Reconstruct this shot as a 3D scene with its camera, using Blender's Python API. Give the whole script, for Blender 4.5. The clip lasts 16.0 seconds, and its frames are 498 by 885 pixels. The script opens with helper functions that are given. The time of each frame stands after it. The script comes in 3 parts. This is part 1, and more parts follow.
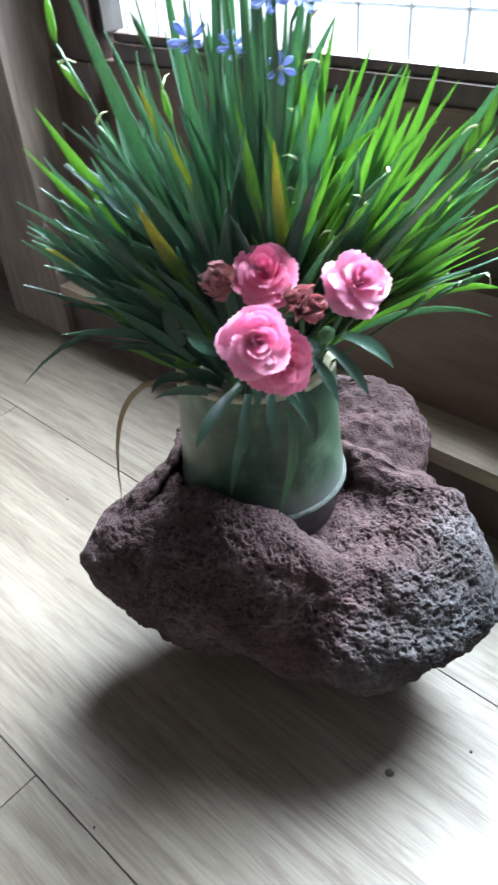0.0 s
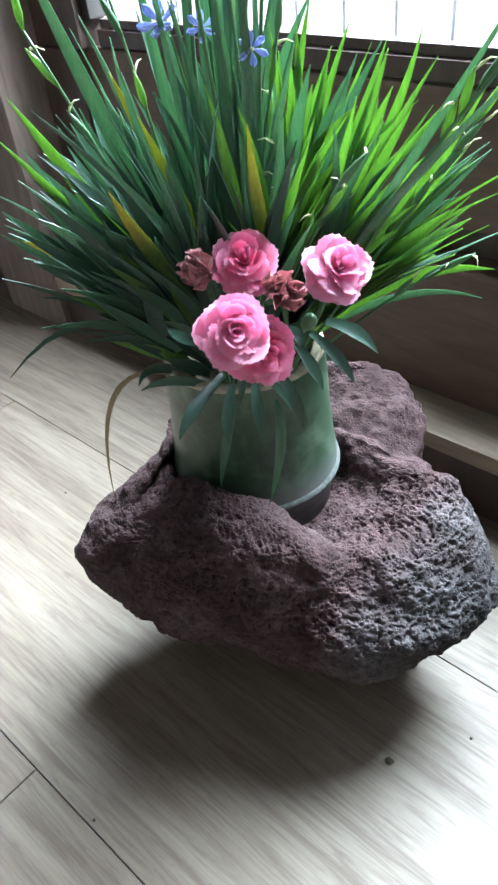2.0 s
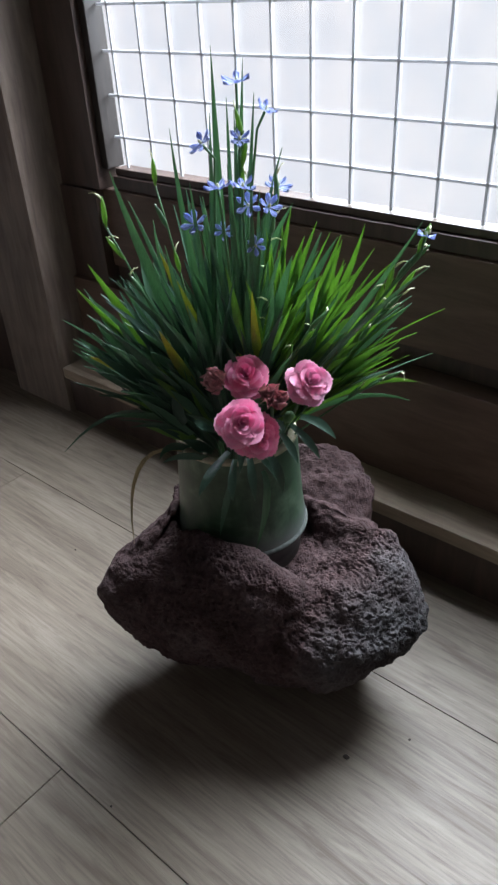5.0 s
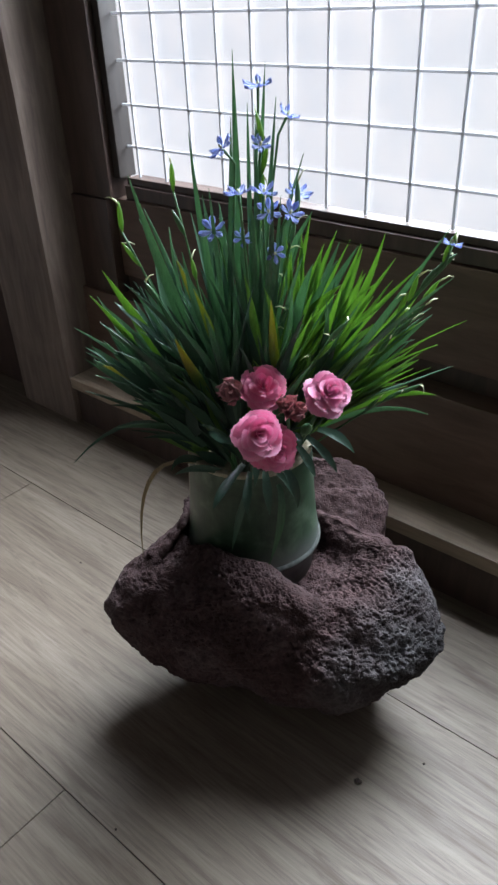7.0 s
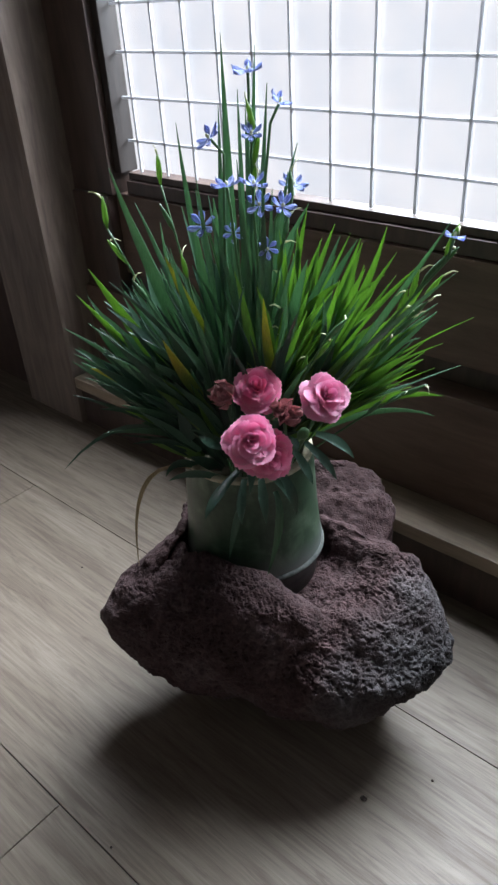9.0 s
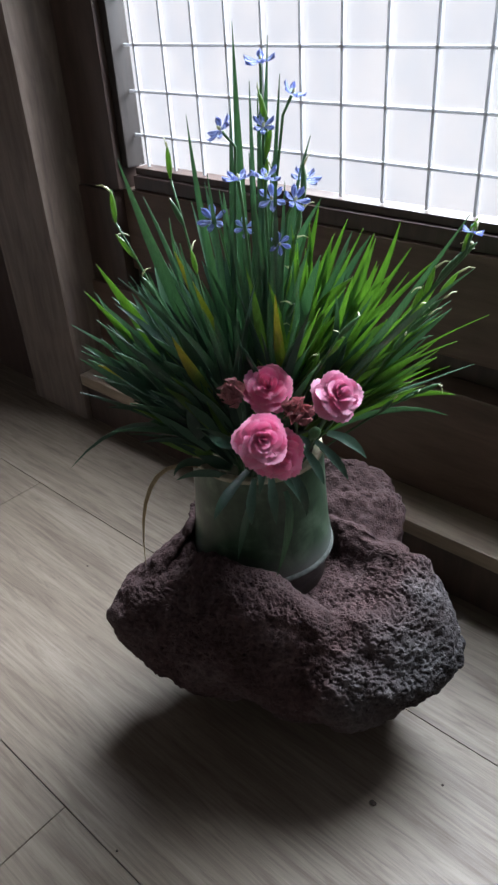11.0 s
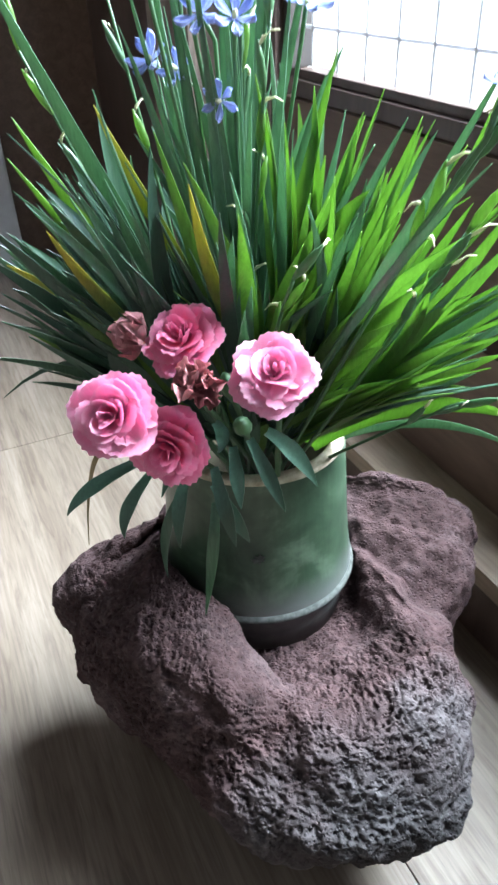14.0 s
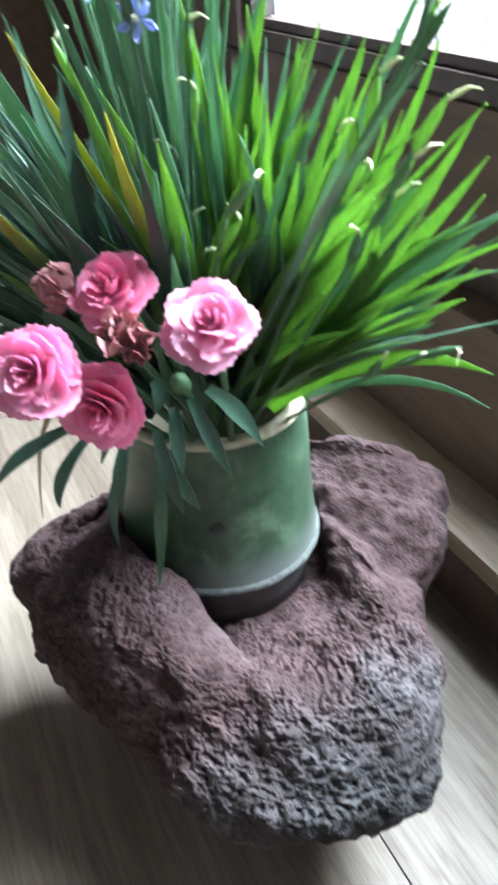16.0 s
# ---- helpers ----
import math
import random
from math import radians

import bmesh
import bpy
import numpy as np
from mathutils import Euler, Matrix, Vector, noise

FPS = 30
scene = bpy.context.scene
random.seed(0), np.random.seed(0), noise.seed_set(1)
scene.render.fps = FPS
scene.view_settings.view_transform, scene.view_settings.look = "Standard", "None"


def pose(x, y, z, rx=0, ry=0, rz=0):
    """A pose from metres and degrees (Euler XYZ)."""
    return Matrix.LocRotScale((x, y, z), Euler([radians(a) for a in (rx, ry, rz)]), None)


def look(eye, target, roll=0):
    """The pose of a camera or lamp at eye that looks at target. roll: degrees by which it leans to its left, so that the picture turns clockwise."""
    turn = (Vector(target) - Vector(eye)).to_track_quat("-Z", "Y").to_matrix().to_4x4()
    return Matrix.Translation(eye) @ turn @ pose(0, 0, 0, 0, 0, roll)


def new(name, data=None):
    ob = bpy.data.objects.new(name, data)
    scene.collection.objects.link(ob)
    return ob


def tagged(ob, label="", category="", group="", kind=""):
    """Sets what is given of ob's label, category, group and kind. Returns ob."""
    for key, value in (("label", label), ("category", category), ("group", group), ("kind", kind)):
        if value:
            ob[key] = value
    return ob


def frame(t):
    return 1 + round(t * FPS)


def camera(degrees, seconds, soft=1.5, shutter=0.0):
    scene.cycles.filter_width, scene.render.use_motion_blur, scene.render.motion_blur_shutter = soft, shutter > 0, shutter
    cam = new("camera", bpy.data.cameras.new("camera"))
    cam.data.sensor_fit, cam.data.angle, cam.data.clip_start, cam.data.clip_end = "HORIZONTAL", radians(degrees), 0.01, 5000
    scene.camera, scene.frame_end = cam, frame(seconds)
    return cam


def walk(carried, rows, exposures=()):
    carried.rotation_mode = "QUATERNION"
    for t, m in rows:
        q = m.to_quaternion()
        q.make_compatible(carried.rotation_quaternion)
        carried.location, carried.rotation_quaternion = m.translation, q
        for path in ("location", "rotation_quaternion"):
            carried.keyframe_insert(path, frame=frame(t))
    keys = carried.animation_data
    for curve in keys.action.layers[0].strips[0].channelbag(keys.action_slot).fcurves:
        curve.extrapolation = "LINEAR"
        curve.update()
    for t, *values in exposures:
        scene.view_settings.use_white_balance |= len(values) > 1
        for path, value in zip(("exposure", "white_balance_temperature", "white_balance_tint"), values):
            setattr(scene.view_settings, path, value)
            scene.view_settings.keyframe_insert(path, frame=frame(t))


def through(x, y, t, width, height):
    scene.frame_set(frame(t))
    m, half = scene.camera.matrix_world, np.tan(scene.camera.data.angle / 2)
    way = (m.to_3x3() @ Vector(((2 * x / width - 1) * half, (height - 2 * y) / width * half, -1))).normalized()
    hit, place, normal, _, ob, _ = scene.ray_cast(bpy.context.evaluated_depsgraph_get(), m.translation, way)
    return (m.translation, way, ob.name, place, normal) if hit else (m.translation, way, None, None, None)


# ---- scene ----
cam = camera(37.9, 16.0, 2.5, 1.0)
PATH = [
    (0, (0.2441, -0.2709, 0.4644), (-0.7540, 0.7236, -0.6561), -4.9),
    (0.5, (0.2504, -0.2655, 0.4671), (-0.7459, 0.7344, -0.6498), -5.8),
    (1, (0.2504, -0.2628, 0.4653), (-0.7441, 0.7218, -0.6669), -6.0),
    (1.5, (0.2504, -0.2601, 0.4644), (-0.7486, 0.7092, -0.6768), -6.9),
    (2, (0.2495, -0.2601, 0.4617), (-0.7540, 0.7038, -0.6813), -6.9),
    (2.5, (0.2486, -0.2565, 0.4626), (-0.7594, 0.7119, -0.6714), -6.9),
    (3, (0.2504, -0.2430, 0.4698), (-0.7405, 0.7353, -0.6705), -6.4),
    (3.5, (0.2945, -0.2808, 0.5166), (-0.7558, 0.8460, -0.4158), -3.8),
    (3.6, (0.2828, -0.2790, 0.5121), (-0.8530, 0.7479, -0.4347), -9.1),
    (3.8, (0.2963, -0.3078, 0.5382), (-0.7459, 0.8091, -0.4131), -4.3),
    (4, (0.3107, -0.3330, 0.5670), (-0.7126, 0.7956, -0.3924), -4.3),
    (4.2, (0.3161, -0.3474, 0.5598), (-0.6820, 0.7713, -0.4356), -3.3),
    (6.3, (0.3188, -0.3654, 0.5391), (-0.6883, 0.7749, -0.4230), -3.4),
    (6.5, (0.3143, -0.3627, 0.5418), (-0.6919, 0.7812, -0.4167), -3.1),
    (7, (0.3044, -0.3591, 0.5364), (-0.7108, 0.7740, -0.4257), -2.8),
    (7.5, (0.3008, -0.3465, 0.5319), (-0.7252, 0.7731, -0.4356), -3.9),
    (8, (0.3008, -0.3402, 0.5292), (-0.7342, 0.7641, -0.4455), -4.5),
    (8.5, (0.3017, -0.3348, 0.5292), (-0.7405, 0.7686, -0.4392), -4.2),
    (11, (0.2927, -0.3294, 0.5256), (-0.7576, 0.7596, -0.4491), -4.0),
    (11.5, (0.3296, -0.2988, 0.5436), (-0.7720, 0.7506, -0.4185), -5.3),
    (12, (0.3530, -0.2439, 0.5085), (-0.8368, 0.7020, -0.4572), -3.7),
    (12.5, (0.3368, -0.1971, 0.4851), (-0.9223, 0.6138, -0.5130), -2.0),
    (13, (0.3134, -0.1665, 0.4716), (-1.0105, 0.5247, -0.5328), -2.8),
    (13.5, (0.2918, -0.1395, 0.4518), (-1.0546, 0.5013, -0.5553), -1.9),
    (14, (0.2765, -0.1278, 0.4419), (-1.0843, 0.4662, -0.5760), -2.4),
    (14.5, (0.2738, -0.1134, 0.4320), (-1.0960, 0.4275, -0.6021), -3.4),
    (15, (0.2711, -0.1017, 0.4284), (-1.0942, 0.4176, -0.6228), -3.6),
    (15.5, (0.2693, -0.1044, 0.4284), (-1.0978, 0.4302, -0.6147), -3.8),
    (16, (0.2720, -0.1071, 0.4248), (-1.0474, 0.4914, -0.6435), -3.4),
]

EXPOSURES = [(0.0, 1.50, 5850, 5), (2.8, 1.50, 5850, 5), (3.6, 1.05, 6050, 8), (4.2, 0.05, 6250, 11), (11.0, 0.08, 6300, 13), (12.0, 0.18, 6350, 14), (13.0, 0.72, 6250, 13), (14.0, 1.30, 6050, 9), (16.0, 1.50, 5950, 7)]
walk(cam, [(t, look(eye, target, roll)) for t, eye, target, roll in PATH], EXPOSURES)

# ---- light: an overcast sky behind the lattice window ----
world = bpy.data.worlds.new("sky")
scene.world = world
world.use_nodes = True
wn = world.node_tree.nodes
sky = wn.new("ShaderNodeTexSky")
sky.sky_type, sky.sun_disc, sky.sun_elevation, sky.sun_rotation = "NISHITA", False, radians(50), radians(-20)
world.node_tree.links.new(sky.outputs[0], wn["Background"].inputs[0])
wn["Background"].inputs[1].default_value = 0.12


def area_light(name, place, target, sx, sy, watts, colour):
    data = bpy.data.lights.new(name, "AREA")
    data.shape, data.size, data.size_y, data.energy, data.color = "RECTANGLE", sx, sy, watts, colour
    ob = new(name, data)
    ob.matrix_world = look(place, target)
    return ob


area_light("window_daylight", (-0.03, 0.62, 1.04), (-0.03, -0.60, 0.36), 0.94, 0.80, 98.0, (0.86, 0.94, 1.0))


# ---- materials ----
def mat(name, rough=0.6, metal=0.0):
    m = bpy.data.materials.new(name)
    m.use_nodes = True
    nt = m.node_tree
    b = nt.nodes["Principled BSDF"]
    b.inputs["Roughness"].default_value, b.inputs["Metallic"].default_value = rough, metal
    return m, nt, b


def node(nt, kind, **values):
    n = nt.nodes.new(kind)
    for key, value in values.items():
        n.inputs[key.replace("_", " ")].default_value = value
    return n


def ramp(nt, fac, stops):
    n = nt.nodes.new("ShaderNodeValToRGB")
    while len(n.color_ramp.elements) < len(stops):
        n.color_ramp.elements.new(0.5)
    for e, (pos, col) in zip(n.color_ramp.elements, stops):
        e.position, e.color = pos, (*col, 1)
    nt.links.new(fac, n.inputs[0])
    return n.outputs[0]


def coords(nt, scale, world_space=True):
    src = nt.nodes.new("ShaderNodeNewGeometry").outputs["Position"] if world_space else nt.nodes.new("ShaderNodeTexCoord").outputs["Object"]
    mp = nt.nodes.new("ShaderNodeMapping")
    mp.inputs["Scale"].default_value = scale
    nt.links.new(src, mp.inputs[0])
    return mp


def noise_at(nt, vec, scale, detail=4.0, rough=0.6, distort=0.0):
    n = node(nt, "ShaderNodeTexNoise", Scale=scale, Detail=detail, Roughness=rough, Distortion=distort)
    nt.links.new(vec, n.inputs["Vector"])
    return n.outputs["Fac"]


def mix(nt, fac, a, b, mode="MIX"):
    n = nt.nodes.new("ShaderNodeMix")
    n.data_type, n.blend_type = "RGBA", mode
    for sock, v in ((n.inputs[0], fac), (n.inputs[6], a), (n.inputs[7], b)):
        if isinstance(v, (int, float)):
            sock.default_value = v
        elif isinstance(v, tuple):
            sock.default_value = (*v, 1)
        else:
            nt.links.new(v, sock)
    return n.outputs[2]


def bump(nt, b, height, strength, distance):
    n = node(nt, "ShaderNodeBump", Strength=strength, Distance=distance)
    nt.links.new(height, n.inputs["Height"])
    nt.links.new(n.outputs[0], b.inputs["Normal"])


def plank_material():
    m, nt, b = mat("wood_plank", 0.42)
    mp = coords(nt, (0.7, 8.0, 8.0))
    info = nt.nodes.new("ShaderNodeObjectInfo")
    shift = nt.nodes.new("ShaderNodeVectorMath")
    shift.operation = "MULTIPLY_ADD"
    nt.links.new(info.outputs["Random"], shift.inputs[0])
    shift.inputs[1].default_value = (31.0, 17.0, 5.0)
    nt.links.new(mp.outputs[0], shift.inputs[2])
    v = shift.outputs[0]
    broad = noise_at(nt, v, 2.6, 4, 0.6, 2.2)
    grain = noise_at(nt, v, 17.0, 5, 0.62, 1.6)
    fine_map = coords(nt, (1.6, 130.0, 60.0))
    fine = noise_at(nt, fine_map.outputs[0], 4.0, 5, 0.65, 0.25)
    c1 = ramp(nt, broad, [(0.28, (0.122, 0.095, 0.070)), (0.50, (0.172, 0.139, 0.106)), (0.70, (0.215, 0.180, 0.143))])
    c2 = ramp(nt, grain, [(0.34, (0.46, 0.41, 0.36)), (0.56, (1.0, 1.0, 1.0))])
    c3 = ramp(nt, fine, [(0.32, (0.52, 0.48, 0.45)), (0.58, (1.0, 1.0, 1.0))])
    col = mix(nt, 0.5, c1, c2, "MULTIPLY")
    col = mix(nt, 0.5, col, c3, "MULTIPLY")
    nt.links.new(col, b.inputs["Base Color"])
    r = ramp(nt, grain, [(0.3, (0.64, 0.64, 0.64)), (0.7, (0.46, 0.46, 0.46))])
    nt.links.new(r, b.inputs["Roughness"])
    bump(nt, b, fine, 0.12, 0.0005)
    return m


def dark_wood(name, lo, hi, rough, scale=(14.0, 14.0, 2.0)):
    m, nt, b = mat(name, rough)
    mp = coords(nt, scale)
    g = noise_at(nt, mp.outputs[0], 5.0, 6, 0.65, 0.6)
    s = noise_at(nt, coords(nt, (3.0, 3.0, 3.0)).outputs[0], 2.5, 3)
    col = ramp(nt, g, [(0.3, lo), (0.7, hi)])
    col = mix(nt, 0.5, col, ramp(nt, s, [(0.3, (0.6, 0.6, 0.6)), (0.7, (1.0, 1.0, 1.0))]), "MULTIPLY")
    nt.links.new(col, b.inputs["Base Color"])
    bump(nt, b, g, 0.3, 0.001)
    return m


def plaster_material(name, colour):
    m, nt, b = mat(name, 0.85)
    g = noise_at(nt, coords(nt, (1, 1, 1)).outputs[0], 30.0, 6)
    lo = tuple(c * 0.86 for c in colour)
    nt.links.new(ramp(nt, g, [(0.35, lo), (0.65, colour)]), b.inputs["Base Color"])
    bump(nt, b, g, 0.25, 0.002)
    return m


def rock_material():
    m, nt, b = mat("lava_stone", 0.95)
    mp = coords(nt, (1, 1, 1), False)
    big = noise_at(nt, mp.outputs[0], 16.0, 4, 0.6)
    mid = noise_at(nt, mp.outputs[0], 150.0, 6, 0.7)
    # mottled reddish stone colour that turns to grey towards the +x end
    red = ramp(nt, big, [(0.36, (0.035, 0.021, 0.021)), (0.50, (0.065, 0.040, 0.041)), (0.64, (0.084, 0.060, 0.062))])
    grey = ramp(nt, big, [(0.36, (0.028, 0.026, 0.027)), (0.60, (0.072, 0.070, 0.073))])
    sep = nt.nodes.new("ShaderNodeSeparateXYZ")
    nt.links.new(mp.outputs[0], sep.inputs[0])
    wob = nt.nodes.new("ShaderNodeMath")
    wob.operation = "MULTIPLY_ADD"
    nt.links.new(big, wob.inputs[0])
    wob.inputs[1].default_value = 0.09
    nt.links.new(sep.outputs["X"], wob.inputs[2])
    end = node(nt, "ShaderNodeMapRange", From_Min=0.135, From_Max=0.190)
    nt.links.new(wob.outputs[0], end.inputs["Value"])
    col = mix(nt, end.outputs[0], red, grey)
    col = mix(nt, 0.85, col, ramp(nt, mid, [(0.32, (0.40, 0.38, 0.38)), (0.62, (1.2, 1.17, 1.15))]), "MULTIPLY")
    nt.links.new(col, b.inputs["Base Color"])
    b.inputs["Specular IOR Level"].default_value = 0.2
    vor = node(nt, "ShaderNodeTexVoronoi", Scale=520.0)
    nt.links.new(mp.outputs[0], vor.inputs["Vector"])
    pit = ramp(nt, vor.outputs["Distance"], [(0.05, (0, 0, 0)), (0.45, (1, 1, 1))])
    bump(nt, b, mix(nt, 0.5, pit, mid), 0.9, 0.0016)
    return m


def bamboo_material():
    m, nt, b = mat("green_bamboo", 0.38)
    mp = coords(nt, (1, 1, 1), False)
    streak = noise_at(nt, coords(nt, (60, 60, 5), False).outputs[0], 3.0, 5, 0.6, 0.5)
    cloud = noise_at(nt, mp.outputs[0], 38.0, 4, 0.6, 0.4)
    col = ramp(nt, cloud, [(0.30, (0.019, 0.039, 0.024)), (0.50, (0.040, 0.074, 0.044)), (0.72, (0.118, 0.170, 0.122))])
    col = mix(nt, 0.55, col, ramp(nt, streak, [(0.3, (0.55, 0.6, 0.5)), (0.7, (1.1, 1.1, 1.05))]), "MULTIPLY")
    sep = nt.nodes.new("ShaderNodeSeparateXYZ")
    nt.links.new(mp.outputs[0], sep.inputs[0])
    # a tan colour on the culm's -x side, and the pale waxy band above the node
    side = nt.nodes.new("ShaderNodeMath")
    side.operation = "MULTIPLY_ADD"
    nt.links.new(cloud, side.inputs[0])
    side.inputs[1].default_value = 0.02
    nt.links.new(sep.outputs["X"], side.inputs[2])
    rng = node(nt, "ShaderNodeMapRange", From_Min=-0.018, From_Max=-0.034)
    nt.links.new(side.outputs[0], rng.inputs["Value"])
    col = mix(nt, rng.outputs[0], col, (0.30, 0.25, 0.15))
    wax = node(nt, "ShaderNodeMapRange", From_Min=0.062, From_Max=0.044)
    wob = nt.nodes.new("ShaderNodeMath")
    wob.operation = "MULTIPLY_ADD"
    nt.links.new(cloud, wob.inputs[0])
    wob.inputs[1].default_value = 0.016
    nt.links.new(sep.outputs["Z"], wob.inputs[2])
    nt.links.new(wob.outputs[0], wax.inputs["Value"])
    col = mix(nt, wax.outputs[0], col, (0.12, 0.135, 0.125))
    nt.links.new(col, b.inputs["Base Color"])
    bump(nt, b, streak, 0.15, 0.0006)
    return m


def simple(name, lo, hi, rough, scale, strength=0.2):
    m, nt, b = mat(name, rough)
    g = noise_at(nt, coords(nt, (1, 1, 1), False).outputs[0], scale, 5, 0.6)
    nt.links.new(ramp(nt, g, [(0.35, lo), (0.65, hi)]), b.inputs["Base Color"])
    bump(nt, b, g, strength, 0.0006)
    return m


def leaf_material(name, lo, hi, through, amount, rough=0.36, tip=None):
    """A blade that lets light through, each one a little different."""
    m, nt, b = mat(name, rough)
    info = nt.nodes.new("ShaderNodeObjectInfo")
    veins = noise_at(nt, coords(nt, (900, 900, 25)).outputs[0], 1.0, 3)
    base = ramp(nt, info.outputs["Random"], [(0.0, lo), (1.0, hi)])
    if tip:
        at = nt.nodes.new("ShaderNodeAttribute")
        at.attribute_name = "along"
        turned = node(nt, "ShaderNodeMapRange", From_Min=0.45, From_Max=0.80)
        nt.links.new(at.outputs["Fac"], turned.inputs["Value"])
        base = mix(nt, turned.outputs[0], base, tip)
    col = mix(nt, 0.5, base, ramp(nt, veins, [(0.3, (0.6, 0.65, 0.6)), (0.7, (1.15, 1.15, 1.1))]), "MULTIPLY")
    nt.links.new(col, b.inputs["Base Color"])
    bump(nt, b, veins, 0.2, 0.0004)
    tr = node(nt, "ShaderNodeBsdfTranslucent")
    nt.links.new(mix(nt, 1.0, (*through,), ramp(nt, veins, [(0.3, (0.75, 0.75, 0.75)), (0.7, (1, 1, 1))]), "MULTIPLY"), tr.inputs[0])
    sh = nt.nodes.new("ShaderNodeMixShader")
    sh.inputs[0].default_value = amount
    nt.links.new(b.outputs[0], sh.inputs[1])
    nt.links.new(tr.outputs[0], sh.inputs[2])
    nt.links.new(sh.outputs[0], nt.nodes["Material Output"].inputs[0])
    return m


def pane_material():
    m = bpy.data.materials.new("patterned_glass")
    m.use_nodes = True
    nt = m.node_tree
    nt.nodes.remove(nt.nodes["Principled BSDF"])
    clear = nt.nodes.new("ShaderNodeBsdfTransparent")
    cloud = noise_at(nt, coords(nt, (1, 1, 1)).outputs[0], 16.0, 2)
    nt.links.new(ramp(nt, cloud, [(0.3, (0.93, 0.95, 0.97)), (0.7, (1, 1, 1))]), clear.inputs[0])
    gloss = node(nt, "ShaderNodeBsdfGlossy", Roughness=0.25)
    sh = nt.nodes.new("ShaderNodeMixShader")
    sh.inputs[0].default_value = 0.06
    nt.links.new(clear.outputs[0], sh.inputs[1])
    nt.links.new(gloss.outputs[0], sh.inputs[2])
    nt.links.new(sh.outputs[0], nt.nodes["Material Output"].inputs[0])
    return m


M_PLANK = plank_material()
M_SUB = plaster_material("subfloor", (0.05, 0.045, 0.04))
M_FRAME = dark_wood("dark_brown_frame", (0.036, 0.023, 0.019), (0.085, 0.054, 0.043), 0.4)
M_PANEL = dark_wood("dark_brown_panel", (0.080, 0.047, 0.034), (0.150, 0.092, 0.068), 0.5, (2.0, 14.0, 14.0))
M_PILLAR = dark_wood("brown_pillar", (0.11, 0.080, 0.064), (0.24, 0.185, 0.15), 0.55)
M_LEDGE = dark_wood("worn_ledge_wood", (0.20, 0.150, 0.105), (0.36, 0.285, 0.21), 0.5, (2.0, 20.0, 20.0))
# plaster of the unseen room sides, its tone set for bounced fill light
M_PLASTER = plaster_material("unseen_room_plaster", (0.27, 0.255, 0.24))
M_GREY = plaster_material("grey_board", (0.55, 0.56, 0.58))
M_PANE = pane_material()
M_ROCK = rock_material()
M_BAMBOO = bamboo_material()
M_CUT = simple("cut_bamboo_edge", (0.26, 0.23, 0.15), (0.44, 0.40, 0.29), 0.8, 200)
M_NODE = simple("pale_node_ring", (0.035, 0.042, 0.038), (0.11, 0.12, 0.11), 0.8, 300)
M_FOOT = simple("dark_culm_foot", (0.025, 0.028, 0.026), (0.06, 0.065, 0.06), 0.5, 80)
M_WATER = simple("dark_inner_wall", (0.05, 0.045, 0.03), (0.10, 0.09, 0.06), 0.6, 80)
M_LEAF_BLUE = leaf_material("blue_green_blade", (0.068, 0.128, 0.090), (0.145, 0.245, 0.185), (0.22, 0.38, 0.21), 0.40, 0.26)
M_LEAF_GREEN = leaf_material("fresh_green_blade", (0.065, 0.145, 0.030), (0.130, 0.250, 0.070), (0.33, 0.53, 0.13), 0.46)
M_LEAF_YELLOW = leaf_material("yellowing_blade", (0.065, 0.145, 0.030), (0.130, 0.250, 0.070), (0.45, 0.50, 0.09), 0.4, 0.36, (0.48, 0.36, 0.05))
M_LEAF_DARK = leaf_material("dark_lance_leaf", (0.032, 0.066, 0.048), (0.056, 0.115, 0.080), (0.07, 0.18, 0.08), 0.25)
M_LEAF_DRY = leaf_material("dry_blade", (0.22, 0.17, 0.10), (0.34, 0.27, 0.17), (0.35, 0.25, 0.12), 0.3, 0.6)
# pale, partly translucent grey: the window's glare is put into the bars
M_BAR = leaf_material("lattice_bar_glare_grey", (0.5, 0.5, 0.52), (0.6, 0.6, 0.62), (0.70, 0.70, 0.74), 0.30, 0.5)
# bead coloured near black, standing in for shade the strong lamp removes
M_BEAD = dark_wood("shade_dark_bead", (0.012, 0.009, 0.008), (0.030, 0.022, 0.018), 0.6)
M_STEM = leaf_material("green_stalk", (0.055, 0.12, 0.06), (0.09, 0.18, 0.09), (0.14, 0.34, 0.09), 0.2)
